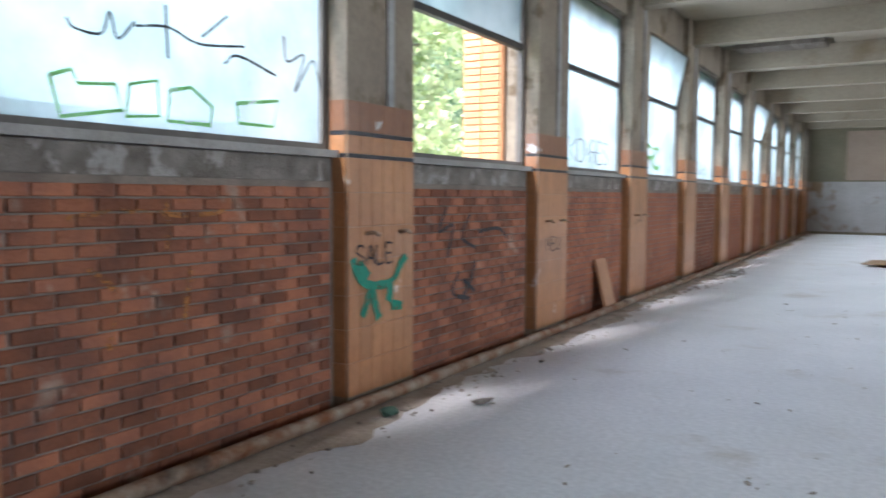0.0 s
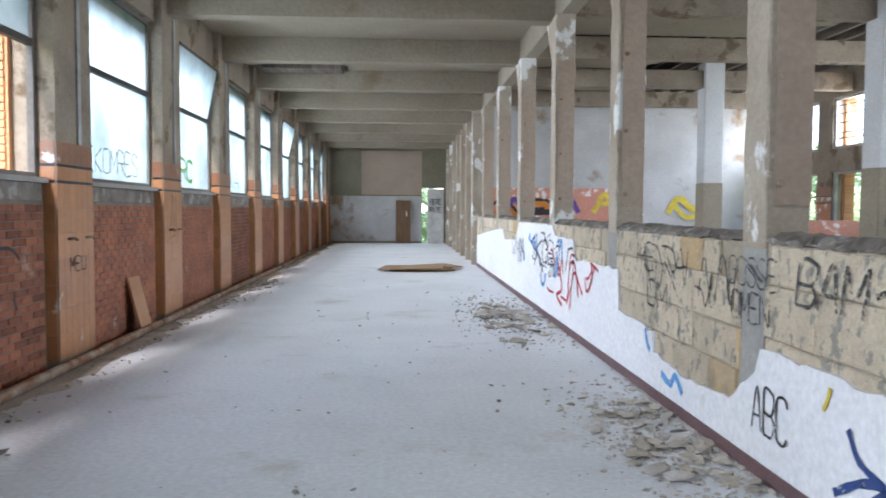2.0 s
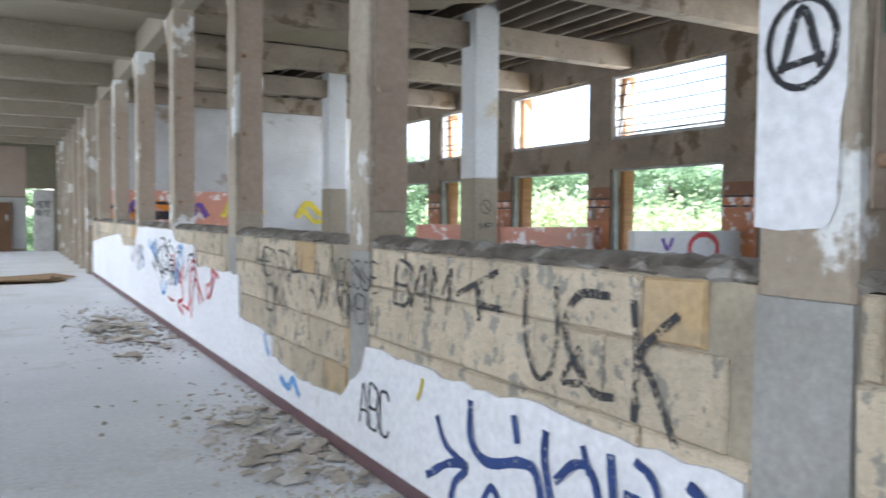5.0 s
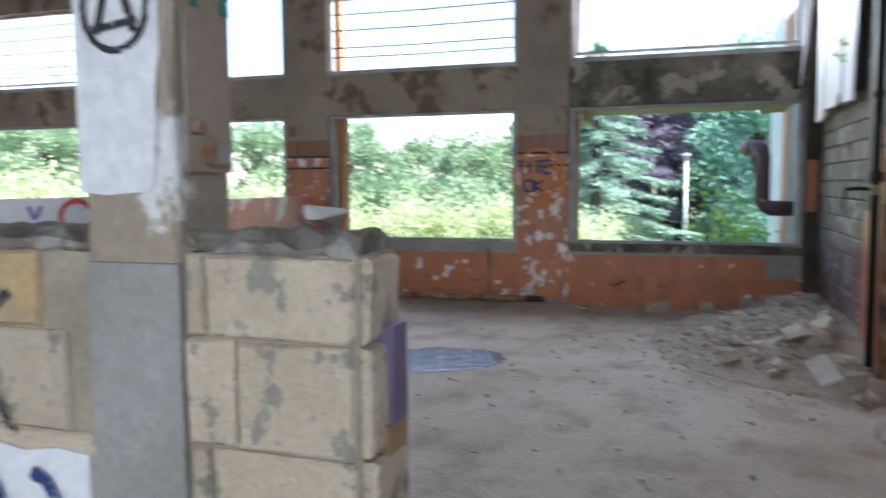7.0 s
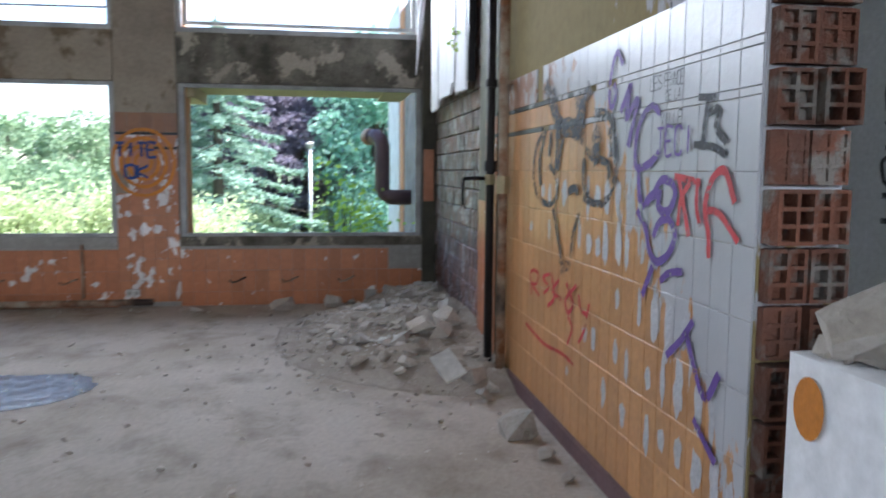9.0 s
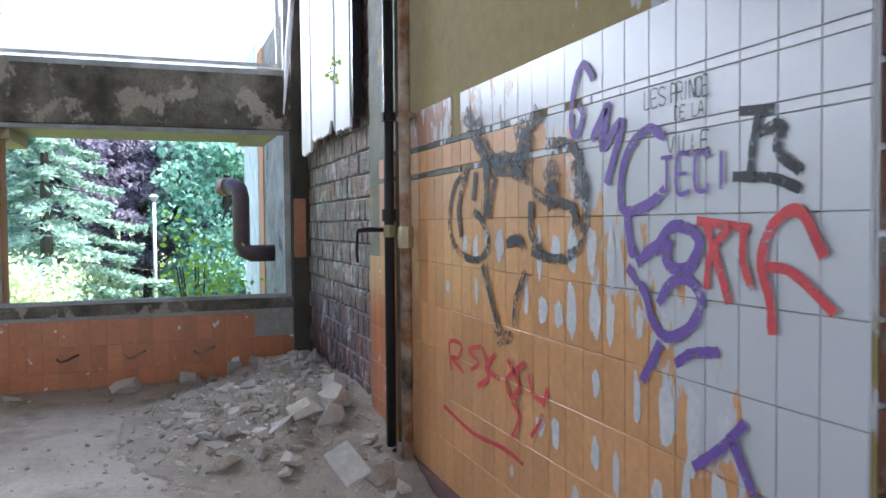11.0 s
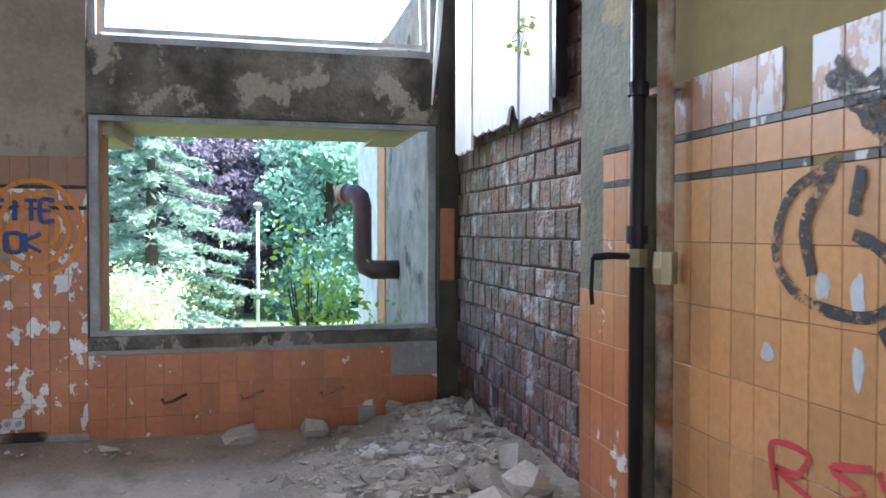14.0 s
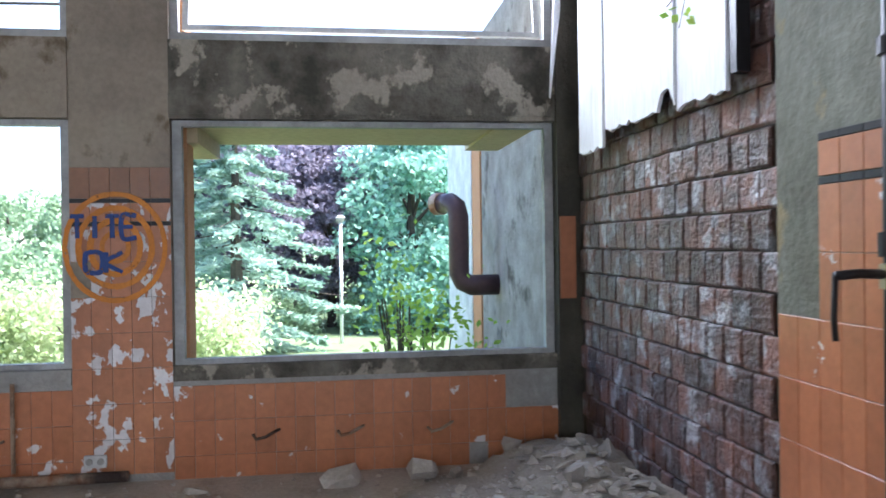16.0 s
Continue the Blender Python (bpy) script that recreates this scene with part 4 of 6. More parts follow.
def scatter(name, label, cx, cy, sx, sy, count, seed, big=0.10, ground=None):
    """A drift of crumbs, joined, with flat flakes on top as things of their own."""
    r = random.Random(seed)
    verts, faces = [], []
    src = [([v.co.copy() for v in q.vertices], [tuple(p.vertices) for p in q.polygons]) for q in ROCKS[:4] + SLABS[:3]]
    for k in range(count):
        x, y = min(cx + r.gauss(0, sx), X_DIV - 0.06) if cx < 6 else cx + r.gauss(0, sx), cy + r.gauss(0, sy)
        s = r.choice((0.008, 0.012, 0.018, 0.026))
        vs, fs = r.choice(src)
        mt = pose(x, y, s * 0.3 + (ground(x, y) if ground else 0), r.uniform(-20, 20), r.uniform(-20, 20), r.uniform(0, 360)) @ Matrix.Diagonal((s, s, s, 1))
        b0 = len(verts)
        verts += [mt @ c for c in vs]
        faces += [tuple(i + b0 for i in f) for f in fs]
    me = bpy.data.meshes.new(name)
    me.from_pydata(verts, [], faces)
    me.materials.append(M_RUBBLE)
    tagged(new(name, me), label, "debris", "", "stuff")
    for k in range(0 if ground else int(count / 18)):
        x, y = cx + r.gauss(0, sx * 0.8), cy + r.gauss(0, sy * 0.8)
        if cx < 6:
            x = min(x, X_DIV - 0.12)
        s = big * r.uniform(0.5, 1.3)
        ob = new("plaster_flake", r.choice(SLABS))
        ob.matrix_basis = pose(x, y, s * 0.24, r.uniform(-12, 12), r.uniform(-12, 12), r.uniform(0, 360)) @ Matrix.Diagonal((s, s, s, 1))
        tagged(ob, "flat flake of fallen plaster on the floor", "rubble", "fallen plaster")


scatter("debris_drift", "drift of plaster crumbs along the dividing wall", 5.85, 8.6, 0.26, 0.75, 1300, 1, 0.085)
scatter("debris_drift", "drift of plaster crumbs along the dividing wall", 5.55, 14.4, 0.30, 1.1, 1100, 2, 0.11)
scatter("debris_drift", "crushed stone crumbs over the corner heap", 11.7, 3.0, 0.8, 0.48, 1700, 11, 0.1, lambda x, y: mound(x, y) if 9.95 < x < 13.6 and y > 2.4 else 0.0)
scatter("debris_drift", "dust and crumbs along the brick parapet", 1.35, 12.0, 0.12, 6.0, 500, 3, 0.05)
scatter("debris_drift", "heap of crumbs by the brick parapet", 1.45, 18.5, 0.15, 1.0, 400, 8, 0.07)
scatter("debris_drift", "grit at the foot of the room windows", 13.35, 8.0, 0.15, 2.5, 500, 4, 0.06)
scatter("debris_drift", "grit strewn over the room floor", 10.0, 4.5, 1.5, 1.4, 400, 6, 0.022)
scatter("debris_drift", "scattered chips on the hall floor", 3.6, 9.5, 1.1, 4.0, 110, 7, 0.012)

# puddle: one shallow sheet with a lobe towards the window and one towards the divider
bm = bmesh.new()
ring = []
for k in range(160):
    a = 2 * math.pi * k / 160
    c, q = math.cos(a), math.sin(a)
    r = 0.62 + 0.28 * math.cos(2 * (a - 1.75)) + 0.45 * max(0.0, math.cos(a - 2.6)) ** 2 + 0.12 * noise.noise(Vector((c * 2.2, q * 2.2, 3.1))) + 0.06 * noise.noise(Vector((c * 7, q * 7, 1.1)))
    ring.append(bm.verts.new((10.42 + r * c, 6.0 + r * q, 0.004)))
bm.faces.new(ring)
tagged(part("puddle", bm, M_WATER), "shallow rain puddle shining on the dirty floor", "puddle", "", "structure")

# plywood sheet on the hall floor, door leaf, loose board against the parapet
for k, (x, y, r, z) in enumerate(((4.6, 22.6, 8, 0.02), (4.75, 23.0, 24, 0.055), (4.4, 22.4, -9, 0.085))):
    bm = bmesh.new()
    box(bm, -0.75, 0.75, -0.5, 0.5, -0.012, 0.012)
    ob = part("plywood_sheet", bm, M_WOOD)
    ob.matrix_basis = pose(x, y, z, 0.8, -1.2, r)
    tagged(ob, "warped brown plywood sheet lying on the hall floor", "plywood", "plywood on the floor")
d = thing("door_1", "brown wooden door leaf leaning on the end wall", "door", (4.2, Y_END - 0.12, 0), "", "structure")
boxes("door_leaf", M_DOORWOOD, d, (-0.32, 0.32, -0.02, 0.02, 0.0, 1.85), bevel=0.004)
boxes("door_plate", M_PAPER, d, (0.12, 0.17, -0.028, -0.022, 1.15, 1.4))
d = thing("door_2", "white panel door standing ajar at the end of the hall", "door", (5.95, Y_END, 0), "", "structure")
q = boxes("door_leaf", M_GLOSS_WHITE, d, (-0.72, 0.0, -0.02, 0.02, 0.0, 2.35), bevel=0.004)
q.matrix_local = pose(0, -0.03, 0, 0, 0, 12)
bm = bmesh.new()
box(bm, -0.19, 0.19, -0.012, 0.012, 0, 0.60)
bmesh.ops.subdivide_edges(bm, edges=bm.edges[:], cuts=1)
ob = part("broken_board", bm, M_TILE)
ob.matrix_basis = pose(1.14, 13.0, 0.08, 0, 0, 0) @ pose(0, 0, 0, -14, 0, 90)
tagged(ob, "broken beige board leaning on the brick parapet", "board")
ob = new("trash_scrap", ROCKS[2])
ob.matrix_basis = pose(1.75, 8.35, 0.05, 0, 0, 30) @ Matrix.Diagonal((0.10, 0.07, 0.07, 1))
tagged(ob, "crumpled grey scrap on the hall floor", "litter")
ob = new("trash_scrap", rock_mesh(77, 0.4, M_GREEN_RAG))
ob.matrix_basis = pose(1.38, 7.75, 0.04, 0, 0, 70) @ Matrix.Diagonal((0.12, 0.09, 0.09, 1))
tagged(ob, "dark green plastic scrap beside the floor pipe", "litter")

# timber left standing at the doorway's end of the dividing wall
bm = bmesh.new()
box(bm, X_DIV + 0.10, X_DIV + 0.235, 4.40, 4.433, 0.0, 0.84)
jamb = tagged(part("door_jamb", bm, M_WOOD), "splintered brown and mauve timber door jamb", "door jamb", "", "structure")
boxes("jamb_top", M_MAUVE, jamb, (X_DIV + 0.12, X_DIV + 0.225, 4.395, 4.435, 0.842, 1.10), label="mauve painted upper part")

# pipes at the tiled pilaster
bm = bmesh.new()
tube(bm, [(10.455, 2.47, 0.0), (10.455, 2.47, 1.45), (10.455, 2.465, 4.7)], 0.030, 14)
pipe = tagged(part("riser_pipe", bm, M_PIPE_BLACK, None, "", True), "black iron riser pipe with a valve beside the pilaster", "pipe")
for z0, z1, r0 in ((1.36, 1.43, 0.040), (1.45, 1.52, 0.043), (2.02, 2.07, 0.042)):
    bm = bmesh.new()
    tube(bm, [(10.455, 2.47, z0), (10.455, 2.47, z1)], r0, 6 if z0 < 1.4 else 14)
    part("coupling", bm, M_BRASS if z0 < 1.4 else M_PIPE_BLACK, pipe)
bm = bmesh.new()
tube(bm, [(10.455, 2.47, 1.40), (10.455, 2.58, 1.405), (10.445, 2.66, 1.40)], 0.014, 8)
tube(bm, [(10.445, 2.66, 1.40), (10.445, 2.665, 1.28), (10.445, 2.66, 1.22)], 0.009, 8)
part("valve_lever", bm, M_PIPE_BLACK, pipe, "", True)
bm = bmesh.new()
tube(bm, [(10.365, 2.40, 0.0), (10.365, 2.402, 2.0), (10.365, 2.40, 4.7)], 0.033, 14)
pipe = tagged(part("riser_pipe", bm, M_PIPE_RUST, None, "", True), "rust flaked riser pipe with a union joint", "pipe")
bm = bmesh.new()
tube(bm, [(10.365, 2.40, 1.30), (10.365, 2.40, 1.36), (10.365, 2.40, 1.42)], [0.045, 0.05, 0.045], 8)
part("union_joint", bm, M_BRASS, pipe, "pale union nut")
bm = bmesh.new()
box(bm, 10.32, 10.52, 2.35, 2.40, 2.03, 2.055)
part("pipe_clamp", bm, M_PIPE_RUST, pipe)

# white boards over the damp blocks, with a ragged foot
bs = thing("wall_boards", "white peeling boards hanging over the damp blocks", "wall panel", (0, 0, 0))
for k, (x0, x1, z0) in enumerate(((11.38, 11.84, 2.10), (11.84, 12.33, 2.12), (12.33, 12.80, 2.13), (12.80, 13.24, 2.05))):
    bm = bmesh.new()
    r = random.Random(60 + k)
    nseg = 10
    foot = [(x0 + 0.004 + (x1 - x0 - 0.008) * i / nseg, z0 + r.uniform(-0.012, 0.02) + (0.08 if k == 1 and i in (1, 2, 3) else 0)) for i in range(nseg + 1)]
    prof = foot + [(x1 - 0.004, 4.6), (x0 + 0.004, 4.6)]
    a = [bm.verts.new((x, 2.46 + 0.012 * (k % 2), z)) for x, z in prof]
    f = bm.faces.new(a)
    ex = bmesh.ops.extrude_face_region(bm, geom=[f])
    bmesh.ops.translate(bm, verts=[e for e in ex["geom"] if isinstance(e, bmesh.types.BMVert)], vec=(0, 0.018, 0))
    part("board", bm, M_BOARD, bs)
boxes("batten", M_PIPE_BLACK, bs, (11.315, 11.365, 2.41, 2.47, 2.16, 4.6), label="blackened edge batten")
boxes("hanger", M_WET, bs, (11.5, 13.2, 2.41, 2.455, 3.2, 3.3))
strip = bmesh.new()
tube(strip, [(13.45, 2.54, 4.2), (13.60, 2.50, 3.6), (13.41, 2.58, 3.0), (13.44, 2.62, 2.45)], [0.03, 0.03, 0.028, 0.006], 6)
tagged(part("peeling_strip", strip, M_BOARD, None, "", True), "peeled white strip dangling in the corner", "strip")


def sprig(place, seed):
    s = thing("ivy_sprig", "small bright green ivy sprig on the wall boards", "plant", place)
    bm = bmesh.new()
    tube(bm, [(0, 0, 0), (0.12, 0.02, 0.05), (0.3, 0.015, 0.02)], 0.003, 5)
    tube(bm, [(0.1, 0.01, 0.04), (0.14, 0.03, -0.12)], 0.002, 5)
    part("stem", bm, M_BARK, s)
    v, f = leaves(16, 0.024, lambda r, nn: np.stack([r.uniform(0.0, 0.3, nn), r.uniform(0.0, 0.05, nn), r.uniform(-0.12, 0.08, nn)], 1), seed, 0.0, 0.7)
    new("leaves", leaf_mesh("leaves", v, f, M_IVY)).parent = s


sprig((11.55, 2.50, 2.55), 1)
# tile scraps left in the window corner, socket, hooks
boxes("corner_tiles", M_TILE_ROOM, None, (X_WIN - 0.075, X_WIN - 0.062, 2.40, 2.51, 1.12, 1.68))
tagged(bpy.data.objects["corner_tiles"], "strip of orange tiles left on the corner post", "tiles", "", "structure")
soc = thing("wall_socket", "cream double wall socket on the tiled pier", "socket", (X_WIN - 0.02, 5.56, 0.15))
boxes("plate", M_PAPER, soc, (-0.02, 0, -0.07, 0.07, -0.04, 0.04), bevel=0.006)
for yy in (-0.035, 0.035):
    bm = bmesh.new()
    tube(bm, [(-0.021, yy, 0), (-0.026, yy, 0)], 0.022, 12)
    part("outlet", bm, M_CONC, soc)
for y in (3.35, 3.95, 4.5, 6.2, 6.9, 7.5):
    bm = bmesh.new()
    tube(bm, [(X_WIN - 0.012, y + 0.08, 0.27), (X_WIN - 0.06, y + 0.06, 0.25), (X_WIN - 0.05, y, 0.26), (X_WIN - 0.06, y - 0.05, 0.29), (X_WIN - 0.012, y - 0.09, 0.30)], 0.010, 6)
    tagged(part("pipe_hook", bm, M_PIPE_RUST, None, "", True), "rusted radiator bracket stub in the tiled wall", "bracket", "radiator brackets")
bm = bmesh.new()
tube(bm, [(X_WIN - 0.03, 6.05, 0.10), (X_WIN - 0.03, 6.05, 0.66)], 0.014, 8)
tagged(part("wall_conduit", bm, M_PIPE_RUST, None, "", True), "short rusted conduit on the tiled parapet", "conduit")
for y in [p + d for p in PILASTERS[3:6] for d in (-0.2, 0.2)]:
    bm = bmesh.new()
    tube(bm, [(1.08, y, 1.18), (1.13, y + 0.02, 1.19), (1.12, y + 0.10, 1.17)], 0.014, 6)
    tagged(part("pipe_hook", bm, M_PIPE_RUST, None, "", True), "rusted radiator bracket stub on the pilaster", "bracket", "radiator brackets")

# broken hollow-brick end of the tiled wall, and loose stones on the stub
hb = new("brick_end")
hb.location = (7.325, 0, 0)
tagged(hb, "broken hollow brick end of the tiled wall", "brickwork", "", "structure")
rr = random.Random(31)
for row in range(26):
    z = 0.02 + row * 0.175
    for c in range(2):
        y0 = Y_SOUTH - 0.265 + c * 0.13
        d = rr.uniform(-0.03, 0.03)
        bm = bmesh.new()
        # shell with holes: frame bars round six open cells
        for a, b3 in ((0, 0.012), (0.055, 0.067), (0.112, 0.124)):
            box(bm, -0.055 - d, 0.0, y0 + a, y0 + b3, z, z + 0.16)
        for a in (0, 0.05, 0.1, 0.15):
            box(bm, -0.054 - d, -0.001, y0 + 0.012, y0 + 0.055, z + a, z + a + 0.012)
            box(bm, -0.054 - d, -0.001, y0 + 0.067, y0 + 0.112, z + a, z + a + 0.012)
        box(bm, -0.02, -0.002, y0 + 0.012, y0 + 0.112, z + 0.01, z + 0.15)
        part("hollow_brick", bm, M_BRICK_OLD, hb)
for k, (y, x, s) in enumerate(((2.72, 6.22, 0.10), (2.72, 6.26, 0.14), (2.5, 6.2, 0.16), (2.74, 6.32, 0.07), (2.3, 6.25, 0.15), (2.77, 6.34, 0.04))):
    ob = new("loose_stone", ROCKS[k])
    ob.matrix_basis = pose(x + 0.03, y, 1.14 + s * 0.45, 10 * k, 5, 40 * k) @ Matrix.Diagonal((s, s, s, 1))
    tagged(ob, "broken limestone lump on the wall stub", "stone", "stones on the stub")
ob = new("loose_stone", SLABS[1])
ob.matrix_basis = pose(X_DIV + 0.18, 4.62, 1.385, 3, 4, 20) @ Matrix.Diagonal((0.14, 0.14, 0.14, 1))
tagged(ob, "pale broken plaster lump on the wall cap", "stone")


sw = thing("switch_box", "broken round switch box on the column side", "switch", (X_DIV + 0.12, 4.927, 1.55))
bm = bmesh.new()
tube(bm, [(0, 0, 0), (0, -0.03, 0)], [0.034, 0.03], 14)
part("box", bm, M_PIPE_RUST, sw)
bm = bmesh.new()
tube(bm, [(0.035, -0.004, 0.0), (0.035, -0.035, 0.0)], [0.036, 0.03], 14)
part("cover", bm, M_CONC, sw, "pale cracked cover")


# ---- graffiti: flat sprayed strokes a few millimetres off the walls ----
GLYPHS = {"A": "00 26 40;12 32", "B": "00 06 36 45 33 03;33 42 41 30 00", "C": "45 36 16 05 01 10 30 41", "D": "00 06 26 44 42 20 00", "E": "46 06 00 40;03 33",
          "F": "00 06 46;03 33", "H": "00 06;40 46;03 43", "I": "20 26", "K": "00 06;46 03 40", "L": "06 00 40", "M": "00 06 22 46 40", "N": "00 06 40 46",
          "O": "10 01 05 16 36 45 41 30 10", "P": "00 06 36 45 44 33 03", "R": "00 06 36 45 43 33 03;23 40", "S": "45 36 16 05 04 42 41 30 10 01",
          "T": "06 46;26 20", "U": "06 01 10 30 41 46", "V": "06 20 46", "Y": "06 23 46;23 20", "Z": "06 46 00 40", "J": "46 41 30 10 01", "W": "06 10 23 30 46", "G": "45 36 16 05 01 10 30 42 43 23",
          "2": "05 16 36 45 00 40", "4": "36 02 42;30 34"}


def smooth_line(pts, n=6):
    if len(pts) < 3:
        return [Vector(p) for p in pts]
    p = [Vector(q) for q in pts]
    p = [p[0] * 2 - p[1]] + p + [p[-1] * 2 - p[-2]]
    out = []
    for i in range(1, len(p) - 2):
        for k in range(n):
            t = k / n
            out.append(0.5 * (2 * p[i] + (p[i + 1] - p[i - 1]) * t + (2 * p[i - 1] - 5 * p[i] + 4 * p[i + 1] - p[i + 2]) * t * t + (3 * p[i] - p[i - 1] - 3 * p[i + 1] + p[i + 2]) * t ** 3))
    return out + [p[-2]]


def put_on(plane, at, u, v, off):
    return {"+x": (at + off, u, v), "-x": (at - off, u, v), "+y": (u, at + off, v), "-y": (u, at - off, v)}[plane]


def tag(label, lines, width, material, plane, at, off=0.004, name="graffiti", curved=True, seed=1):
    r = random.Random(seed)
    bm = bmesh.new()
    for j, ln in enumerate(lines):
        pts = smooth_line(ln) if curved else [Vector(p) for p in ln]
        w0 = width * r.uniform(0.85, 1.15)
        prev = None
        for i, p in enumerate(pts):
            d = (pts[min(i + 1, len(pts) - 1)] - pts[max(i - 1, 0)])
            if d.length < 1e-6:
                continue
            d.normalize()
            nn = Vector((-d.y, d.x)) * w0 * 0.5 * r.uniform(0.85, 1.1)
            o = off + j * 0.0004
            cur = (bm.verts.new(put_on(plane, at, p.x + nn.x, p.y + nn.y, o)), bm.verts.new(put_on(plane, at, p.x - nn.x, p.y - nn.y, o)))
            if prev:
                bm.faces.new((prev[0], prev[1], cur[1], cur[0]))
            prev = cur
    return tagged(part(name, bm, material), label, "graffiti", "", "structure")


def word(text, u0, v0, w, h, flip=1, gap=0.25, slant=0.0):
    """Strokes of a word; flip -1 where u runs against the reading direction."""
    out = []
    for k, ch in enumerate(text):
        for seg in GLYPHS.get(ch, "").split(";"):
            if seg:
                out.append([(u0 + flip * (k * w * (1 + gap) + (int(q[0]) / 4) * w + slant * int(q[1]) / 6 * h), v0 + int(q[1]) / 6 * h) for q in seg.split()])
    return out


XF = X_DIV - 0.002
tag("big black sprayed letters on the limestone blocks", [[(6.88, 1.11), (6.53, 1.24)], [(6.71, 1.18), (6.68, 1.01)], [(6.68, 1.08), (6.48, 1.08)], [(6.32, 1.22), (6.33, 1.0), (6.26, 0.85), (6.17, 0.87), (6.12, 1.03), (6.13, 1.21)], [(5.83, 1.2), (5.99, 1.19), (6.07, 1.08), (6.03, 0.96), (5.91, 0.85), (5.8, 0.85)],
     [(5.71, 1.2), (5.69, 1.01), (5.7, 0.79)], [(5.51, 1.17), (5.67, 1.03), (5.61, 0.93), (5.51, 0.75)], [(5.98, 1.0), (6.08, 0.86), (5.96, 0.87)]], 0.03, S_GREY, "-x", XF, 0.012)
tag("black sprayed tag on the limestone blocks", word("BAM", 7.55, 1.0, 0.17, 0.22, -1, 0.2, 0.2), 0.024, S_GREY, "-x", XF, 0.012)
tag("faded black double lettering on the blocks", word("GOSSE", 8.35, 1.04, 0.10, 0.16, -1) + word("OMEN", 8.3, 0.84, 0.10, 0.16, -1), 0.014, S_GREY, "-x", XF, 0.012)
tag("faded black sprayed tag on the far blocks", word("HEN", 10.2, 1.0, 0.2, 0.2, -1) + word("OM", 9.9, 0.72, 0.2, 0.2, -1), 0.02, S_GREY, "-x", XF, 0.012)
tag("small black letters on the white render", word("ABC", 7.97, 0.26, 0.115, 0.24, -1, 0.25), 0.016, S_BLACK, "-x", XF, 0.028)
tag("navy sprayed script on the white render", [[(7.03, 0.51), (6.94, 0.39), (6.75, 0.34)], [(7.13, 0.19), (6.91, 0.31), (6.75, 0.33), (6.86, 0.23), (6.9, 0.10)], [(6.72, 0.65), (6.71, 0.47), (6.57, 0.41), (6.31, 0.48), (6.21, 0.44), (6.15, 0.2)], [(6.66, 0.14), (6.54, 0.31), (6.45, 0.2)], [(6.38, 0.66), (6.35, 0.55)], [(6.16, 0.65), (6.16, 0.5), (6.05, 0.2)],
     [(6.1, 0.47), (5.98, 0.57), (5.88, 0.55), (5.80, 0.3)], [(5.94, 0.65), (5.9, 0.55)], [(5.79, 0.66), (5.77, 0.48), (5.72, 0.2)], [(5.67, 0.67), (5.57, 0.6), (5.5, 0.3)], [(5.72, 0.54), (5.64, 0.54)], [(5.44, 0.66), (5.37, 0.61), (5.3, 0.4)]], 0.042, S_BLUE, "-x", XF, 0.028)
tag("yellow sprayed mark on the render", [[(7.18, 0.66), (7.2, 0.60), (7.24, 0.54)]], 0.03, S_YELLOW, "-x", XF, 0.028)
tag("red sprayed letters on the render", [[(12.9, 0.35), (12.75, 0.8), (12.5, 0.85), (12.3, 0.5)], [(12.75, 0.3), (12.55, 0.75), (12.1, 0.55)], [(13.4, 0.8), (13.2, 0.5), (13.5, 0.4), (13.2, 0.3)]], 0.05, S_RED, "-x", XF, 0.028)
tag("light blue dabs on the render", [[(9.9, 0.52), (9.85, 0.42), (9.78, 0.36)], [(9.5, 0.24), (9.3, 0.2), (9.2, 0.28), (9.05, 0.18)]], 0.06, S_LIGHTBLUE, "-x", XF, 0.028)
tag("black scrawl on the far render", word("SKOB", 15.4, 0.75, 0.35, 0.3, -1) + word("WMA", 17.5, 0.7, 0.4, 0.3, -1), 0.035, S_GREY, "-x", XF, 0.028)
tag("black ring with a boat shape on the column", [[(5.10 + 0.10 * math.cos(a * 0.45), 1.93 + 0.115 * math.sin(a * 0.45)) for a in range(15)], [(5.16, 1.86), (5.10, 2.02), (5.04, 1.86)], [(5.17, 1.87), (5.03, 1.89)]], 0.022, S_BLACK, "-x", X_DIV - 0.02, 0.004)
bm = bmesh.new()
pts = [(5.235, 1.45), (5.235, 2.34), (4.97, 2.34), (4.97, 1.80), (4.985, 1.72), (4.99, 1.50), (5.02, 1.45), (5.15, 1.44)]
bm.faces.new([bm.verts.new((X_DIV - 0.019, y, z)) for y, z in pts])
tagged(part("paint_patch", bm, M_RENDERED), "remaining white paint on the column face", "paint", "", "structure")
tag("green dripping paint on the column", [[(X_DIV + 0.03 + 0.035 * k, 2.35), (X_DIV + 0.03 + 0.035 * k, 2.04 - 0.11 * ((k * 3) % 4) / 3)] for k in range(6)], 0.04, S_GREEN, "-y", 4.925, 0.004, curved=False)
tag("round black sign on the white room column", [[(10.6 + 0.09 * math.cos(a * 0.45), 1.62 + 0.1 * math.sin(a * 0.45)) for a in range(15)], [(10.54, 1.68), (10.62, 1.6), (10.66, 1.56)]] + word("MP", 10.5, 1.28, 0.09, 0.09), 0.014, S_BLACK, "-y", 13.69, 0.004)
rr = random.Random(52)
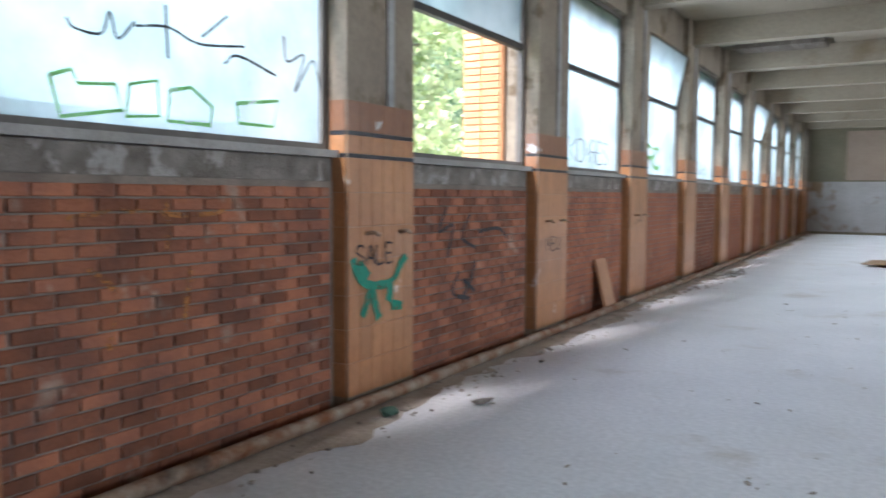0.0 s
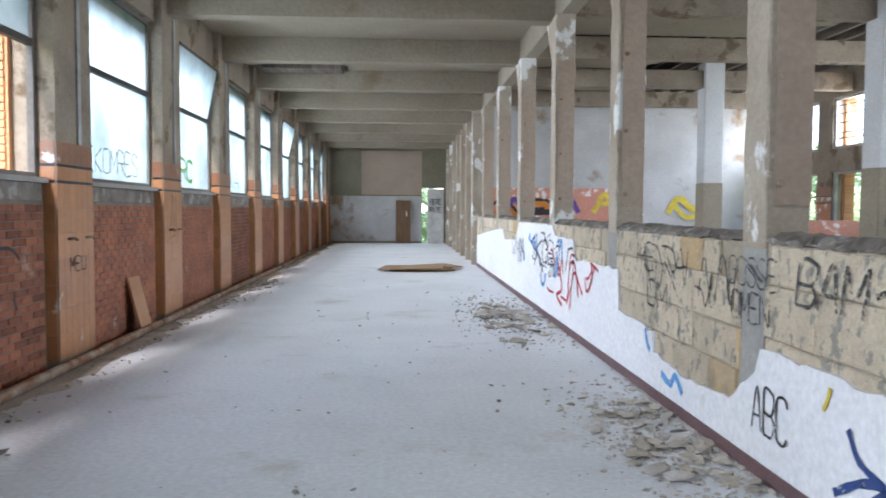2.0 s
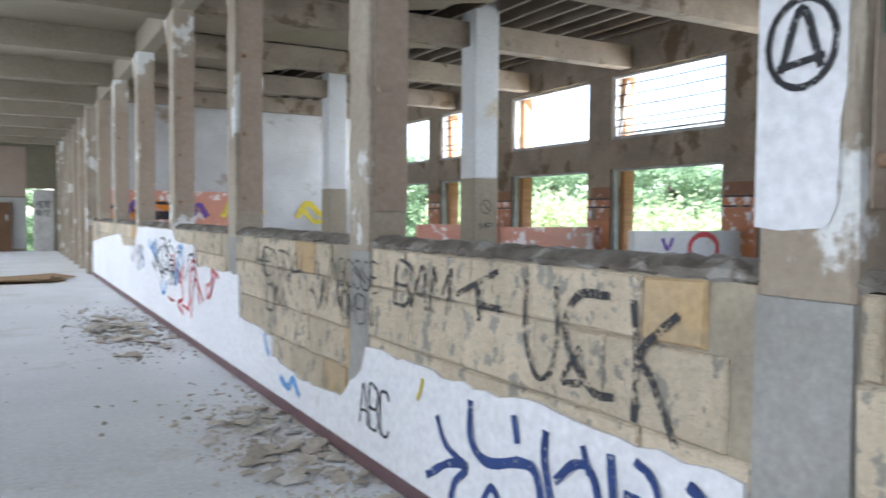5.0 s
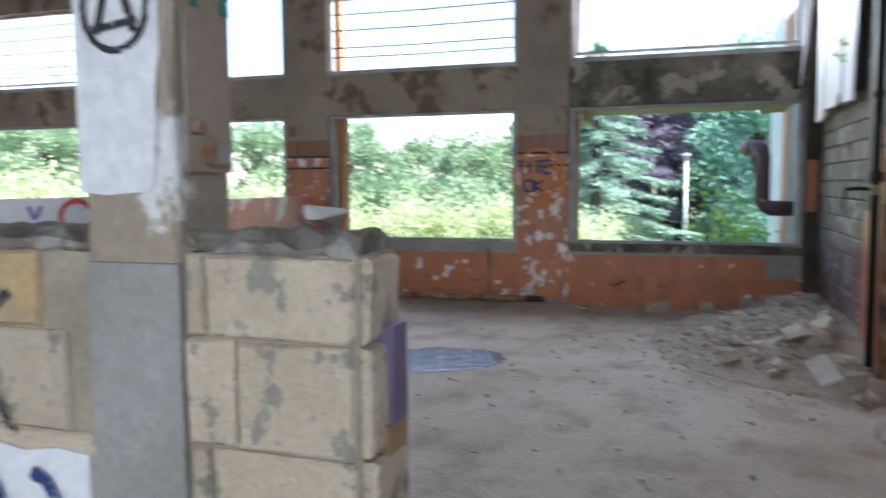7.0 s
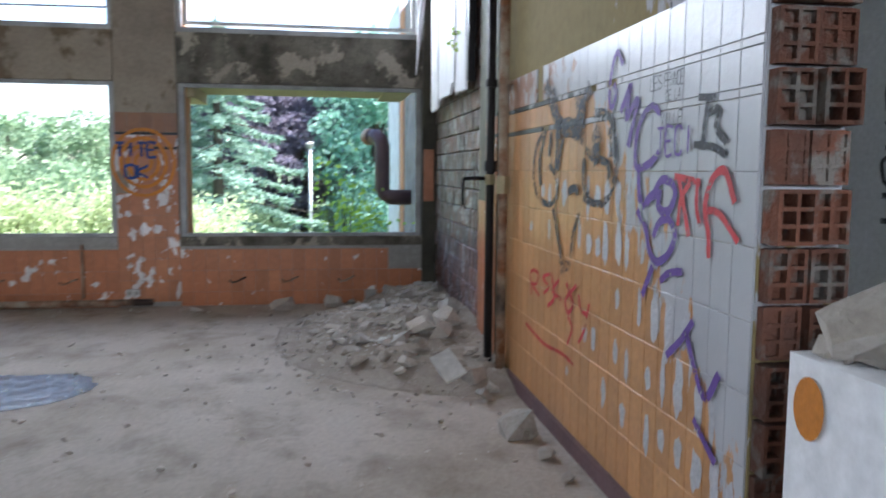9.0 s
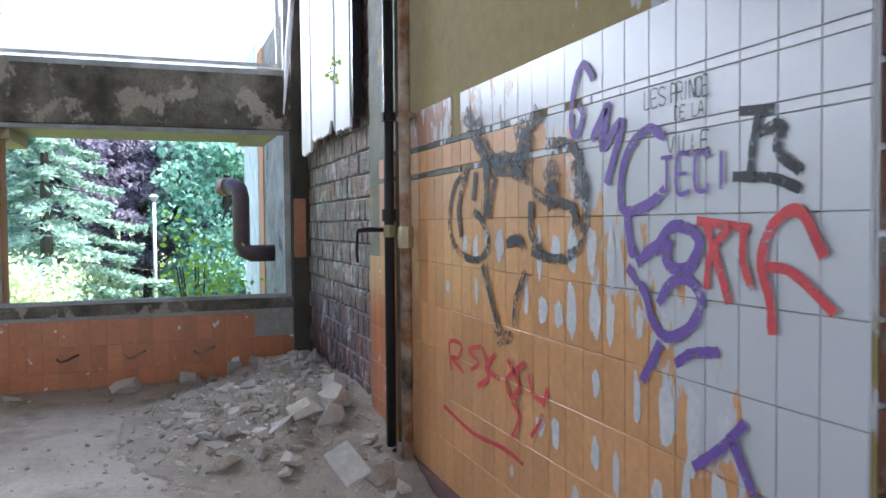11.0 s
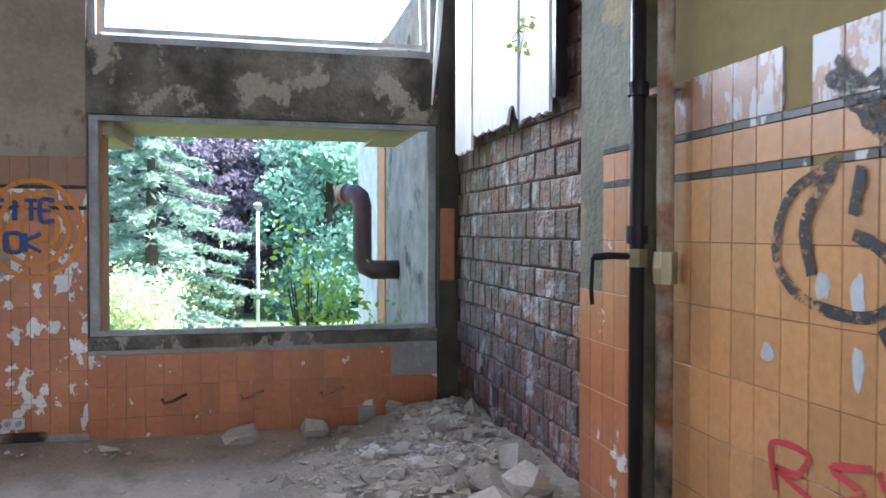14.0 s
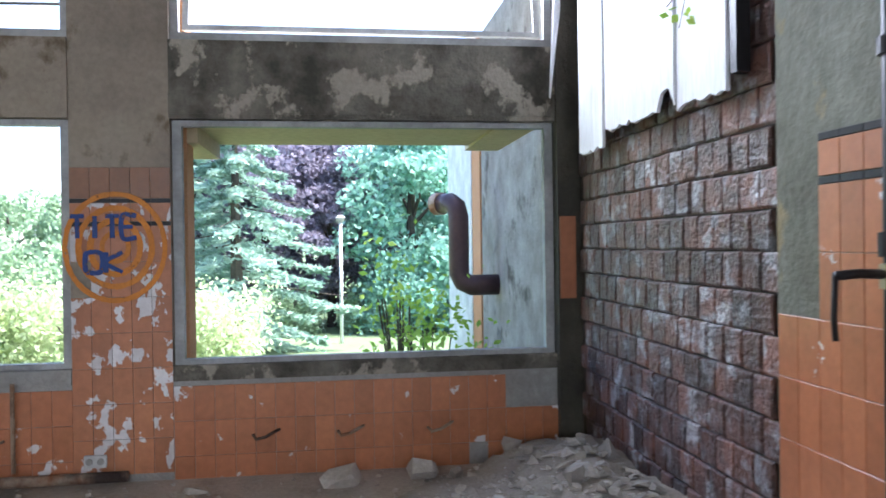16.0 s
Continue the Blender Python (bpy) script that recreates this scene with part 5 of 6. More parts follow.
for label, mt, y0, y1, z0, z1, wd, count in (("dense red scribbles on the far render", S_RED, 11.6, 14.2, 0.4, 0.95, 0.035, 7), ("light blue scribbles on the far render", S_LIGHTBLUE, 13.2, 16.8, 0.45, 1.1, 0.05, 6),
                                             ("overlapping black scrawl on the far render", S_GREY, 11.9, 17.0, 0.6, 1.15, 0.03, 12), ("faded grey scrawl on the limestone blocks", S_GREY, 8.4, 10.4, 0.85, 1.2, 0.018, 7)):
    lines = []
    for k in range(count):
        y, z = rr.uniform(y0, y1), rr.uniform(z0, z1)
        lines.append([(y - 0.11 * q * rr.uniform(0.5, 1.3), min(z1, max(z0, z + rr.uniform(-0.2, 0.2)))) for q in range(5)])
    tag(label, lines, wd, mt, "-x", XF, 0.030 if y0 > 11 else 0.014)
tag("purple fill on the room end wall", [[(6.9, 1.5), (7.1, 1.75), (7.3, 1.5)], [(8.4, 1.35), (8.6, 1.7), (8.8, 1.4)]], 0.16, S_PURPLE, "-y", Y_ROOM - 0.03)
tag("black filled letters on the room end wall", [[(7.4, 1.4), (8.2, 1.42)], [(7.45, 1.6), (7.5, 1.3)], [(8.2, 1.62), (8.15, 1.3)]], 0.16, S_BLACK, "-y", Y_ROOM - 0.034)
# hall pilasters and brick bays
XP = 1.082
tag("black letters over a green beast on the pilaster", word("SALE", 7.82, 0.97, 0.085, 0.13, 1, 0.35), 0.016, S_BLACK, "+x", XP)
tag("green sprayed shape on the pilaster", [[(7.78, 1.02), (7.82, 0.92), (7.90, 0.85), (8.01, 0.82), (8.2, 0.82), (8.29, 0.86), (8.36, 0.95), (8.43, 1.0)], [(7.84, 0.98), (7.95, 0.88)], [(7.99, 0.82), (7.95, 0.72), (7.88, 0.62)], [(7.99, 0.82), (8.03, 0.7), (8.08, 0.58)], [(8.2, 0.83), (8.22, 0.76), (8.19, 0.69)], [(8.23, 0.66), (8.37, 0.64)]], 0.07, S_GREEN, "+x", XP)
tag("black letters on the pilaster", word("MEU", 11.08, 0.88, 0.10, 0.13), 0.014, S_BLACK, "+x", XP)
tag("black scrawl on the pilaster", word("ZU", 14.2, 1.1, 0.12, 0.5), 0.02, S_GREY, "+x", XP)
tag("black tag on the bricks", [[(9.21, 1.35), (9.08, 1.15), (9.31, 1.19), (9.22, 0.93)], [(9.61, 1.28), (9.46, 1.09), (9.72, 0.98)], [(9.77, 1.12), (10.16, 1.14), (10.36, 1.04)], [(9.41, 0.8), (9.32, 0.62), (9.62, 0.54)], [(9.72, 0.88), (9.62, 0.69), (9.46, 0.55)], [(10.23, 0.73), (10.29, 0.62)], [(9.5, 0.72), (9.7, 0.6)]], 0.035, S_BLACK, "+x", 0.972, 0.006)
tag("orange sprayed lines on the bricks", [[(5.8, 1.33), (6.1, 1.36), (6.5, 1.33), (6.75, 1.35)], [(6.35, 1.4), (6.36, 1.15)], [(5.9, 1.1), (6.05, 0.95), (6.0, 0.7)], [(6.5, 1.05), (6.45, 0.75)]], 0.03, S_RUST, "+x", 0.972, 0.006)
tag("black scrawl on the frosted pane", [[(5.88, 2.24), (5.92, 2.2), (6.06, 2.2), (6.11, 2.31), (6.15, 2.19), (6.25, 2.29)], [(6.25, 2.27), (6.46, 2.3), (6.66, 2.25), (7.0, 2.29)], [(6.44, 2.41), (6.45, 2.14)], [(6.84, 2.17), (6.95, 2.23), (7.26, 2.16)], [(6.68, 2.29), (6.87, 2.44)], [(7.33, 2.41), (7.36, 2.26), (7.52, 2.32), (7.43, 2.08), (7.6, 2.3), (7.68, 2.14)]], 0.016, S_BLACK, "+x", 0.89, 0.004)
tag("lime green outlined letters on the frosted pane", [[(5.79, 1.97), (5.9, 2.01), (5.93, 1.95), (6.13, 1.97), (6.17, 1.85), (5.84, 1.79), (5.79, 1.97)], [(6.21, 1.98), (6.38, 2.02), (6.39, 1.84), (6.19, 1.82), (6.21, 1.98)], [(6.46, 1.98), (6.6, 2.01), (6.75, 1.92), (6.73, 1.82), (6.44, 1.82), (6.46, 1.98)], [(6.93, 1.96), (7.28, 2.01), (7.23, 1.85), (6.95, 1.85), (6.93, 1.96)]], 0.022, S_LIME, "+x", 0.89, 0.004, curved=False)
tag("black letters on the frosted pane", word("BEKOMRES", 11.75, 1.85, 0.18, 0.26, 1, 0.25), 0.018, S_BLACK, "+x", 0.89, 0.004)
tag("green letters on the frosted pane", word("KRC", 15.0, 1.88, 0.3, 0.3), 0.05, S_LIME, "+x", 0.89, 0.004)
tag("black scrawl on the frosted pane", word("UNA", 18.1, 1.85, 0.4, 0.35), 0.03, S_GREY, "+x", 0.89, 0.004)
# end walls
tag("grey blue throw-up on the end wall", [[(1.8, 1.2), (2.0, 1.7), (2.4, 1.4), (2.2, 1.0), (2.6, 0.9)], [(2.5, 1.6), (2.9, 1.5), (2.8, 1.0), (3.3, 0.9), (3.4, 1.4)], [(1.4, 0.5), (1.6, 0.9), (1.9, 0.7)], [(3.4, 1.7), (3.6, 1.2)]], 0.10, S_GREY, "-y", Y_END - 0.004)
tag("black letters on the far door", word("PETE", 5.35, 1.7, 0.1, 0.2) + word("RITE", 5.35, 1.35, 0.1, 0.2), 0.03, S_BLACK, "-y", Y_END - 0.25)
tag("yellow throw-up on the room end wall", [[(9.2, 1.4), (9.5, 1.9), (9.8, 1.4), (10.1, 1.9), (10.2, 1.3)], [(9.3, 1.6), (9.9, 1.7), (10.3, 1.5)], [(11.2, 1.4), (11.5, 1.8), (11.9, 1.5), (12.2, 1.8)], [(11.3, 1.7), (11.7, 1.3), (12.2, 1.4)]], 0.14, S_YELLOW, "-y", Y_ROOM - 0.024)
tag("orange and black piece on the room end wall", [[(7.3, 1.3), (7.5, 1.7), (7.9, 1.6), (8.1, 1.3)], [(6.6, 1.3), (6.9, 1.6), (7.2, 1.3)]], 0.22, S_ORANGE, "-y", Y_ROOM - 0.024)
tag("black outlines on the room end wall", [[(7.2, 1.9), (7.5, 1.75), (8.0, 1.7), (8.25, 1.3)], [(6.5, 1.6), (6.8, 1.75), (7.2, 1.4)], [(7.55, 1.5), (7.9, 1.5)]], 0.09, S_BLACK, "-y", Y_ROOM - 0.026)
# pier and tiled wall of the room
XT = X_WIN - 0.018
tag("orange sprayed target rings on the tiled pier", [[(5.42 + q * 0.9 * math.cos(a * 0.42), 1.51 + q * math.sin(a * 0.42)) for a in range(16)] for q in (0.09, 0.17, 0.25, 0.34)], 0.036, S_ORANGE, "-x", XT, 0.006)
tag("navy letters inside the orange target", word("TITE", 5.69, 1.57, 0.085, 0.14, -1) + word("OK", 5.60, 1.35, 0.10, 0.13, -1), 0.03, S_BLUE, "-x", XT, 0.010)
YT = Y_SOUTH + 0.002
tag("faded black sprayed mask on the tiles", [[(9.53, 1.69), (9.73, 1.6), (9.79, 1.42), (9.66, 1.3), (9.42, 1.27), (9.3, 1.35), (9.36, 1.44), (9.47, 1.49)], [(9.56, 1.67), (9.66, 1.52), (9.63, 1.37)], [(9.44, 1.67), (9.47, 1.54)], [(9.32, 1.65), (9.33, 1.46)], [(9.19, 1.68), (9.25, 1.57), (9.3, 1.46)],
     [(8.75, 1.73), (8.57, 1.71), (8.48, 1.62), (8.46, 1.5), (8.49, 1.38), (8.61, 1.31), (8.76, 1.31), (8.87, 1.33)], [(8.85, 1.56), (8.75, 1.52), (8.66, 1.51)], [(8.54, 1.65), (8.51, 1.52)], [(8.64, 1.51), (8.54, 1.48), (8.53, 1.38)], [(8.87, 1.52), (8.87, 1.4), (8.79, 1.34)], [(9.1, 1.35), (9.0, 1.37), (8.94, 1.34)],
     [(9.36, 1.25), (9.29, 1.14), (9.18, 0.97)], [(8.92, 1.25), (9.01, 1.12), (9.03, 1.01)], [(9.23, 0.96), (9.05, 0.97), (9.2, 0.92)]], 0.042, S_GREY, "+y", YT, 0.003)
tag("faded black blots over the mask on the tiles", [[(9.56, 1.95), (9.45, 1.85), (9.36, 1.76), (9.19, 1.67)], [(9.42, 1.9), (9.32, 1.72)], [(8.80, 1.86), (8.88, 1.79), (8.93, 1.72), (9.05, 1.66)], [(8.98, 1.84), (8.93, 1.70)], [(8.73, 1.65), (8.66, 1.57)], [(8.65, 1.56), (8.74, 1.52)], [(9.34, 1.68), (9.09, 1.68), (8.87, 1.63)]], 0.095, S_GREY, "+y", YT, 0.006)
tag("purple sprayed letters on the white wall", [[(8.41, 1.91), (8.48, 1.97), (8.54, 1.9), (8.56, 1.77), (8.52, 1.74), (8.48, 1.8), (8.51, 1.84)], [(8.42, 1.71), (8.32, 1.81), (8.36, 1.68), (8.24, 1.75), (8.33, 1.56)], [(8.02, 1.68), (8.11, 1.71), (8.22, 1.64), (8.25, 1.51), (8.21, 1.47), (8.1, 1.49), (8.02, 1.53)], [(8.21, 1.46), (8.19, 1.35), (8.16, 1.35)]], 0.034, S_PURPLE, "+y", YT, 0.003)
tag("purple eight and lines on the white wall", [[(8.16, 1.31), (8.08, 1.36), (8.02, 1.37)], [(8.07, 1.35), (8.0, 1.42), (7.92, 1.42), (7.87, 1.38), (7.92, 1.31), (8.01, 1.32), (8.0, 1.39)], [(8.21, 1.3), (8.12, 1.23), (8.08, 1.15), (8.01, 1.11), (7.91, 1.15), (7.86, 1.23), (7.92, 1.28), (8.0, 1.26), (8.05, 1.2)], [(7.79, 1.1), (7.9, 1.08), (7.97, 1.04)], [(8.04, 1.09), (8.13, 0.96)], [(7.75, 0.9), (7.6, 0.7), (7.5, 0.8)], [(7.69, 0.94), (7.77, 0.86), (7.89, 0.77)], [(7.66, 0.6), (7.5, 0.5)]], 0.034, S_PURPLE, "+y", YT, 0.003, seed=2)
tag("purple small letters on the white wall", word("TECI", 8.04, 1.52, 0.055, 0.10, -1, 0.4), 0.013, S_PURPLE, "+y", YT, 0.003)
tag("small black handwritten lines on the white wall", word("LES", 8.12, 1.77, 0.03, 0.05, -1, 0.2) + word("PRINCE", 7.99, 1.77, 0.022, 0.05, -1, 0.25) + word("DE LA", 7.97, 1.72, 0.02, 0.035, -1, 0.3) + word("VILLE", 8.0, 1.63, 0.03, 0.045, -1, 0.25), 0.005, S_BLACK, "+y", YT, 0.003)
tag("bold black letter on the white wall", [[(7.72, 1.71), (7.60, 1.70)], [(7.65, 1.7), (7.67, 1.63), (7.68, 1.55)], [(7.65, 1.65), (7.58, 1.66), (7.59, 1.60), (7.52, 1.55)], [(7.74, 1.55), (7.61, 1.54), (7.52, 1.51)]], 0.026, S_BLACK, "+y", YT, 0.003)
tag("black marks high on the white wall", [[(8.0, 2.35), (7.96, 2.05)], [(7.9, 2.3), (7.84, 2.1), (7.7, 2.2)], [(8.1, 2.12), (7.95, 2.2), (7.75, 2.12), (7.6, 2.18)]], 0.022, S_GREY, "+y", YT, 0.003)
tag("red sprayed letters on the white wall", [[(7.88, 1.44), (7.68, 1.42)], [(7.74, 1.43), (7.82, 1.36), (7.84, 1.26)], [(7.84, 1.43), (7.79, 1.32), (7.75, 1.23)], [(7.7, 1.42), (7.7, 1.34), (7.67, 1.27)], [(7.45, 1.36), (7.52, 1.46), (7.60, 1.43), (7.64, 1.34), (7.61, 1.25), (7.6, 1.17)], [(7.63, 1.33), (7.54, 1.32), (7.42, 1.24)]], 0.028, S_RED, "+y", YT, 0.004)
tag("thin red letters on the tiles", [[(9.78, 0.7), (9.8, 0.84), (9.64, 0.85), (9.68, 0.78), (9.78, 0.77), (9.61, 0.72)], [(9.39, 0.88), (9.54, 0.84), (9.42, 0.8), (9.52, 0.75)], [(9.37, 0.88), (9.31, 0.76), (9.43, 0.69)], [(9.23, 0.87), (9.34, 0.79), (9.18, 0.77)], [(9.1, 0.87), (8.99, 0.78), (9.06, 0.72), (9.11, 0.78), (8.94, 0.88)], [(8.9, 0.84), (8.86, 0.77), (8.76, 0.76)],
     [(9.89, 0.5), (9.49, 0.46), (9.16, 0.48), (8.95, 0.47)], [(9.06, 0.7), (8.99, 0.65), (9.06, 0.55)], [(8.74, 0.82), (8.8, 0.68), (8.88, 0.6)]], 0.024, S_RED, "+y", YT, 0.003)
tag("black vertical letters on the far white wall", [[(9.15 + v, 1.98 - u) for u, v in ln] for ln in word("ENRH", 0, 0, 0.15, 0.24, 1, 0.45)], 0.035, S_BLACK, "+y", 0.302, 0.004)
bm = bmesh.new()
bm.faces.new([bm.verts.new((X_DIV + 0.235 + 0.042 * math.cos(a * 0.3), 2.814, 1.055 + 0.055 * math.sin(a * 0.3))) for a in range(21)])
tagged(part("graffiti", bm, S_ORANGE), "round orange sprayed dot on the wall stub", "graffiti", "", "structure")


tag("red sprayed ring on the white partition", [[(12.9 + 0.28 * math.cos(a * 0.45), 1.05 + 0.2 * math.sin(a * 0.45)) for a in range(15)]], 0.09, S_RED, "-y", 11.57, 0.004)
tag("purple dabs on the white partition", [[(12.1, 1.2), (12.2, 1.05), (12.3, 1.2)], [(12.15, 0.95), (12.35, 0.98)]], 0.07, S_PURPLE, "-y", 11.57, 0.004)

# white paint left in upright smears on the ochre tiles
M_SMEAR = surface("white_paint_smear", (0.56, 0.57, 0.60), (0.48, 0.48, 0.50), None, 3.0, 40, 0.6, 0.3)
bm = bmesh.new()
rr = random.Random(77)
for col in range(26):
    for row in range(1, 7):
        x, z = 7.40 + 0.128 * col, 0.09 + 0.228 * (row + 0.5)
        d = x - (7.0 + z)
        if z > 1.5 or d < -0.15 or rr.random() > 1.15 - d / 1.6:
            continue
        hh, ww = rr.uniform(0.05, 0.105) * (1.15 - 0.4 * max(d, 0)), rr.uniform(0.018, 0.042)
        x, z = x + rr.uniform(-0.02, 0.02), z + rr.uniform(-0.03, 0.02)
        ring = []
        for k in range(18):
            a = 2 * math.pi * k / 18
            q = 1 + 0.5 * noise.noise(Vector((math.cos(a) * 1.4 + 9 * col, math.sin(a) * 1.4 + 5 * row, 0)))
            ring.append(bm.verts.new((x + ww * q * math.cos(a), Y_SOUTH + 0.0008, z + hh * q * math.sin(a))))
        bm.faces.new(ring)
tagged(part("paint_smears", bm, M_SMEAR), "white paint left in upright smears on the tiles", "paint", "", "stuff")


# ---- wall pieces ----
# white render left on the dividing wall, with a stepped broken edge
prof = [(5.245, 0.085), (5.245, 0.72), (6.1, 0.73), (6.9, 0.70), (7.9, 0.71), (7.96, 0.57), (8.3, 0.34), (9.0, 0.30), (9.72, 0.36), (9.74, 0.52), (10.3, 0.55), (10.7, 0.57), (10.74, 0.94), (11.9, 0.92), (12.5, 0.91), (12.62, 1.12), (13.7, 1.14),
        (13.9, 1.27), (16.8, 1.27), (17.2, 0.95), (18.6, 0.9), (19.0, 1.1), (21.0, 1.0), (24.1, 0.8), (24.1, 0.085)]
bm = bmesh.new()
rr = random.Random(17)
fine = []
for (a, b0), (c, d0) in zip(prof, prof[1:]):
    n = max(1, int(math.hypot(c - a, d0 - b0) / 0.10)) if b0 > 0.1 and d0 > 0.1 else 1
    fine += [(a + (c - a) * k / n + (rr.uniform(-0.015, 0.015) if k else 0), b0 + (d0 - b0) * k / n + (rr.uniform(-0.018, 0.018) if k else 0)) for k in range(n)]
fine.append(prof[-1])
f = bm.faces.new([bm.verts.new((X_DIV - 0.024, y, z)) for y, z in fine])
ex = bmesh.ops.extrude_face_region(bm, geom=[f])
bmesh.ops.translate(bm, verts=[e for e in ex["geom"] if isinstance(e, bmesh.types.BMVert)], vec=(0.02, 0, 0))
setting("wall_divider_render", bm, M_RENDERED, "white render left on the dividing wall")

# limestone blocks
rr = random.Random(3)
stone = {}
divider = bpy.data.objects["wall_divider"]
far = []
COURSES = (1.285, 1.066, 0.776, 0.53, 0.27, 0.02)
for row in range(5):
    z0, z1 = COURSES[row + 1], COURSES[row]
    y = 4.445 - (0.2 if row % 2 else 0.0)
    while y < 24.2:
        w = rr.choice((0.28, 0.42, 0.54, 0.66))
        a, b0 = max(y, 4.445), min(y + w, 24.2)
        y += w
        for c in COLUMNS:
            if a < c + 0.15 and b0 > c - 0.15:
                if a < c - 0.15:
                    b0 = c - 0.15
                elif b0 > c + 0.15:
                    a = c + 0.15
                else:
                    b0 = a
        if b0 - a < 0.06:
            continue
        key = (round((b0 - a) / 0.03), rr.randint(0, 2), rr.random() < 0.12, row)
        if key not in stone:
            stone[key] = piece_mesh("stone_block", key[0] * 0.03 - 0.008, z1 - z0 - 0.008, 0.018, M_STONE_DARK if key[2] else M_STONE, 0.008, 0.006, key[1] * 31 + key[0])
        ob = new("stone_block", stone[key])
        ob.parent = divider
        ob.matrix_local = pose(X_DIV + 0.012, (a + b0) / 2, (z0 + z1) / 2, 0, 0, -90)
# end face of the dividing wall
for row in range(5):
    ob = new("stone_block", piece_mesh("stone_block", 0.215, COURSES[row] - COURSES[row + 1] - 0.014, 0.02 + 0.012 * (row % 3), M_STONE, 0.012, 0.012, row + 400))
    ob.parent = divider
    ob.matrix_local = pose(X_DIV + 0.13, 4.44, (COURSES[row] + COURSES[row + 1]) / 2, 0, 0, 0)

# red bricks under the hall windows
bricks = [piece_mesh("brick", 0.205, 0.060, 0.014, M_BRICK, 0.004, 0.004, k) for k in range(4)]
halves = [piece_mesh("brick", 0.095, 0.060, 0.014, M_BRICK, 0.004, 0.004, k + 9) for k in range(2)]
rr = random.Random(8)
wall_left = bpy.data.objects["wall_left"]
for k, (a, b0) in enumerate(zip(PILASTERS, PILASTERS[1:])):
    lo, hi = a + 0.405, b0 - 0.405
    spots, ends = [], []
    for row in range(21):
        z = 0.04 + row * 0.071
        y = lo + (0.11 if row % 2 else 0.0)
        if row % 2:
            ends.append((lo + 0.052, z, rr.randint(0, 1)))
        while y + 0.2 < hi:
            spots.append((y + 0.1075, z, rr.randint(0, 3)))
            y += 0.2165
        if hi - y > 0.1:
            ends.append((y + 0.052, z, rr.randint(0, 1)))
    near = k in (2, 3)
    bay = new("brick_bay")
    bay.parent = wall_left
    if near:
        lay("brick", bricks, bay, spots, "+x", 0.955)
        lay("brick", halves, bay, ends, "+x", 0.955)
    else:
        lay_joined("bricks", bricks, bay, spots, "+x", 0.955)
        lay_joined("bricks", halves, bay, ends, "+x", 0.955)

# glazed tiles
TW, TH = 0.128, 0.228


def tile_rows(z0=0.09):
    """Rows of the dado: centre height, row height, kind."""
    rows = [(z0 + TH * (k + 0.5), TH, 0) for k in range(7)]
    zt = z0 + TH * 7
    return rows + [(zt + 0.014, 0.028, 2), (zt + 0.028 + 0.06, 0.12, 0), (zt + 0.148 + 0.014, 0.028, 2), (zt + 0.176 + 0.10, 0.20, 1)]


def tiling(parent, u0, u1, facing, at, mats, zmax=9.0, zmin=0.0, skip=None, joined=False, z0=0.09):
    n = max(1, round((u1 - u0) / TW))
    w = (u1 - u0) / n
    for zc, h, kind in tile_rows(z0):
        if zc + h / 2 > zmax + 0.02 or zc < zmin:
            continue
        me = [piece_mesh("tile", w - 0.0025, h - 0.0025, 0.007, mats[kind], 0.0016)]
        spots = [(u0 + w * (k + 0.5), zc, 0) for k in range(n) if not (skip and skip(u0 + w * (k + 0.5), zc))]
        if joined:
            lay_joined("tiles", me, parent, spots, facing, at)
        else:
            lay("tile", me, parent, spots, facing, at)


pil = sorted((o for o in bpy.data.objects if o.name.startswith("pilaster") and "_" not in o.name), key=lambda o: o.bound_box[0][1])
for o, y in zip(pil, PILASTERS):
    near = 4.0 < y < 15
    tiling(o, y - 0.40, y + 0.40, "+x", 1.070, (M_TILE, M_TILE_BROWN, M_TILE_BLACK), joined=not near)
    if y > 4:
        tiling(o, 0.93, 1.06, "-y", y - 0.40, (M_TILE, M_TILE_BROWN, M_TILE_BLACK), joined=not near)
rooms = (M_TILE_ROOM, M_TILE_BROWN, M_TILE_BLACK)
wp = bpy.data.objects["wall_window_1"]
chip = random.Random(12)
tiling(wp, 2.50, 5.08, "-x", X_WIN + 0.005, rooms, 0.62, skip=lambda u, z: (u < 2.92 and z > 0.4) or chip.random() < 0.015, z0=-0.08)
tiling(wp, 5.70, 8.20, "-x", X_WIN + 0.005, rooms, 0.62, skip=lambda u, z: chip.random() < 0.02, z0=-0.08)
tiling(wp, 8.82, 20.0, "-x", X_WIN + 0.005, rooms, 0.62, joined=True, z0=-0.08)
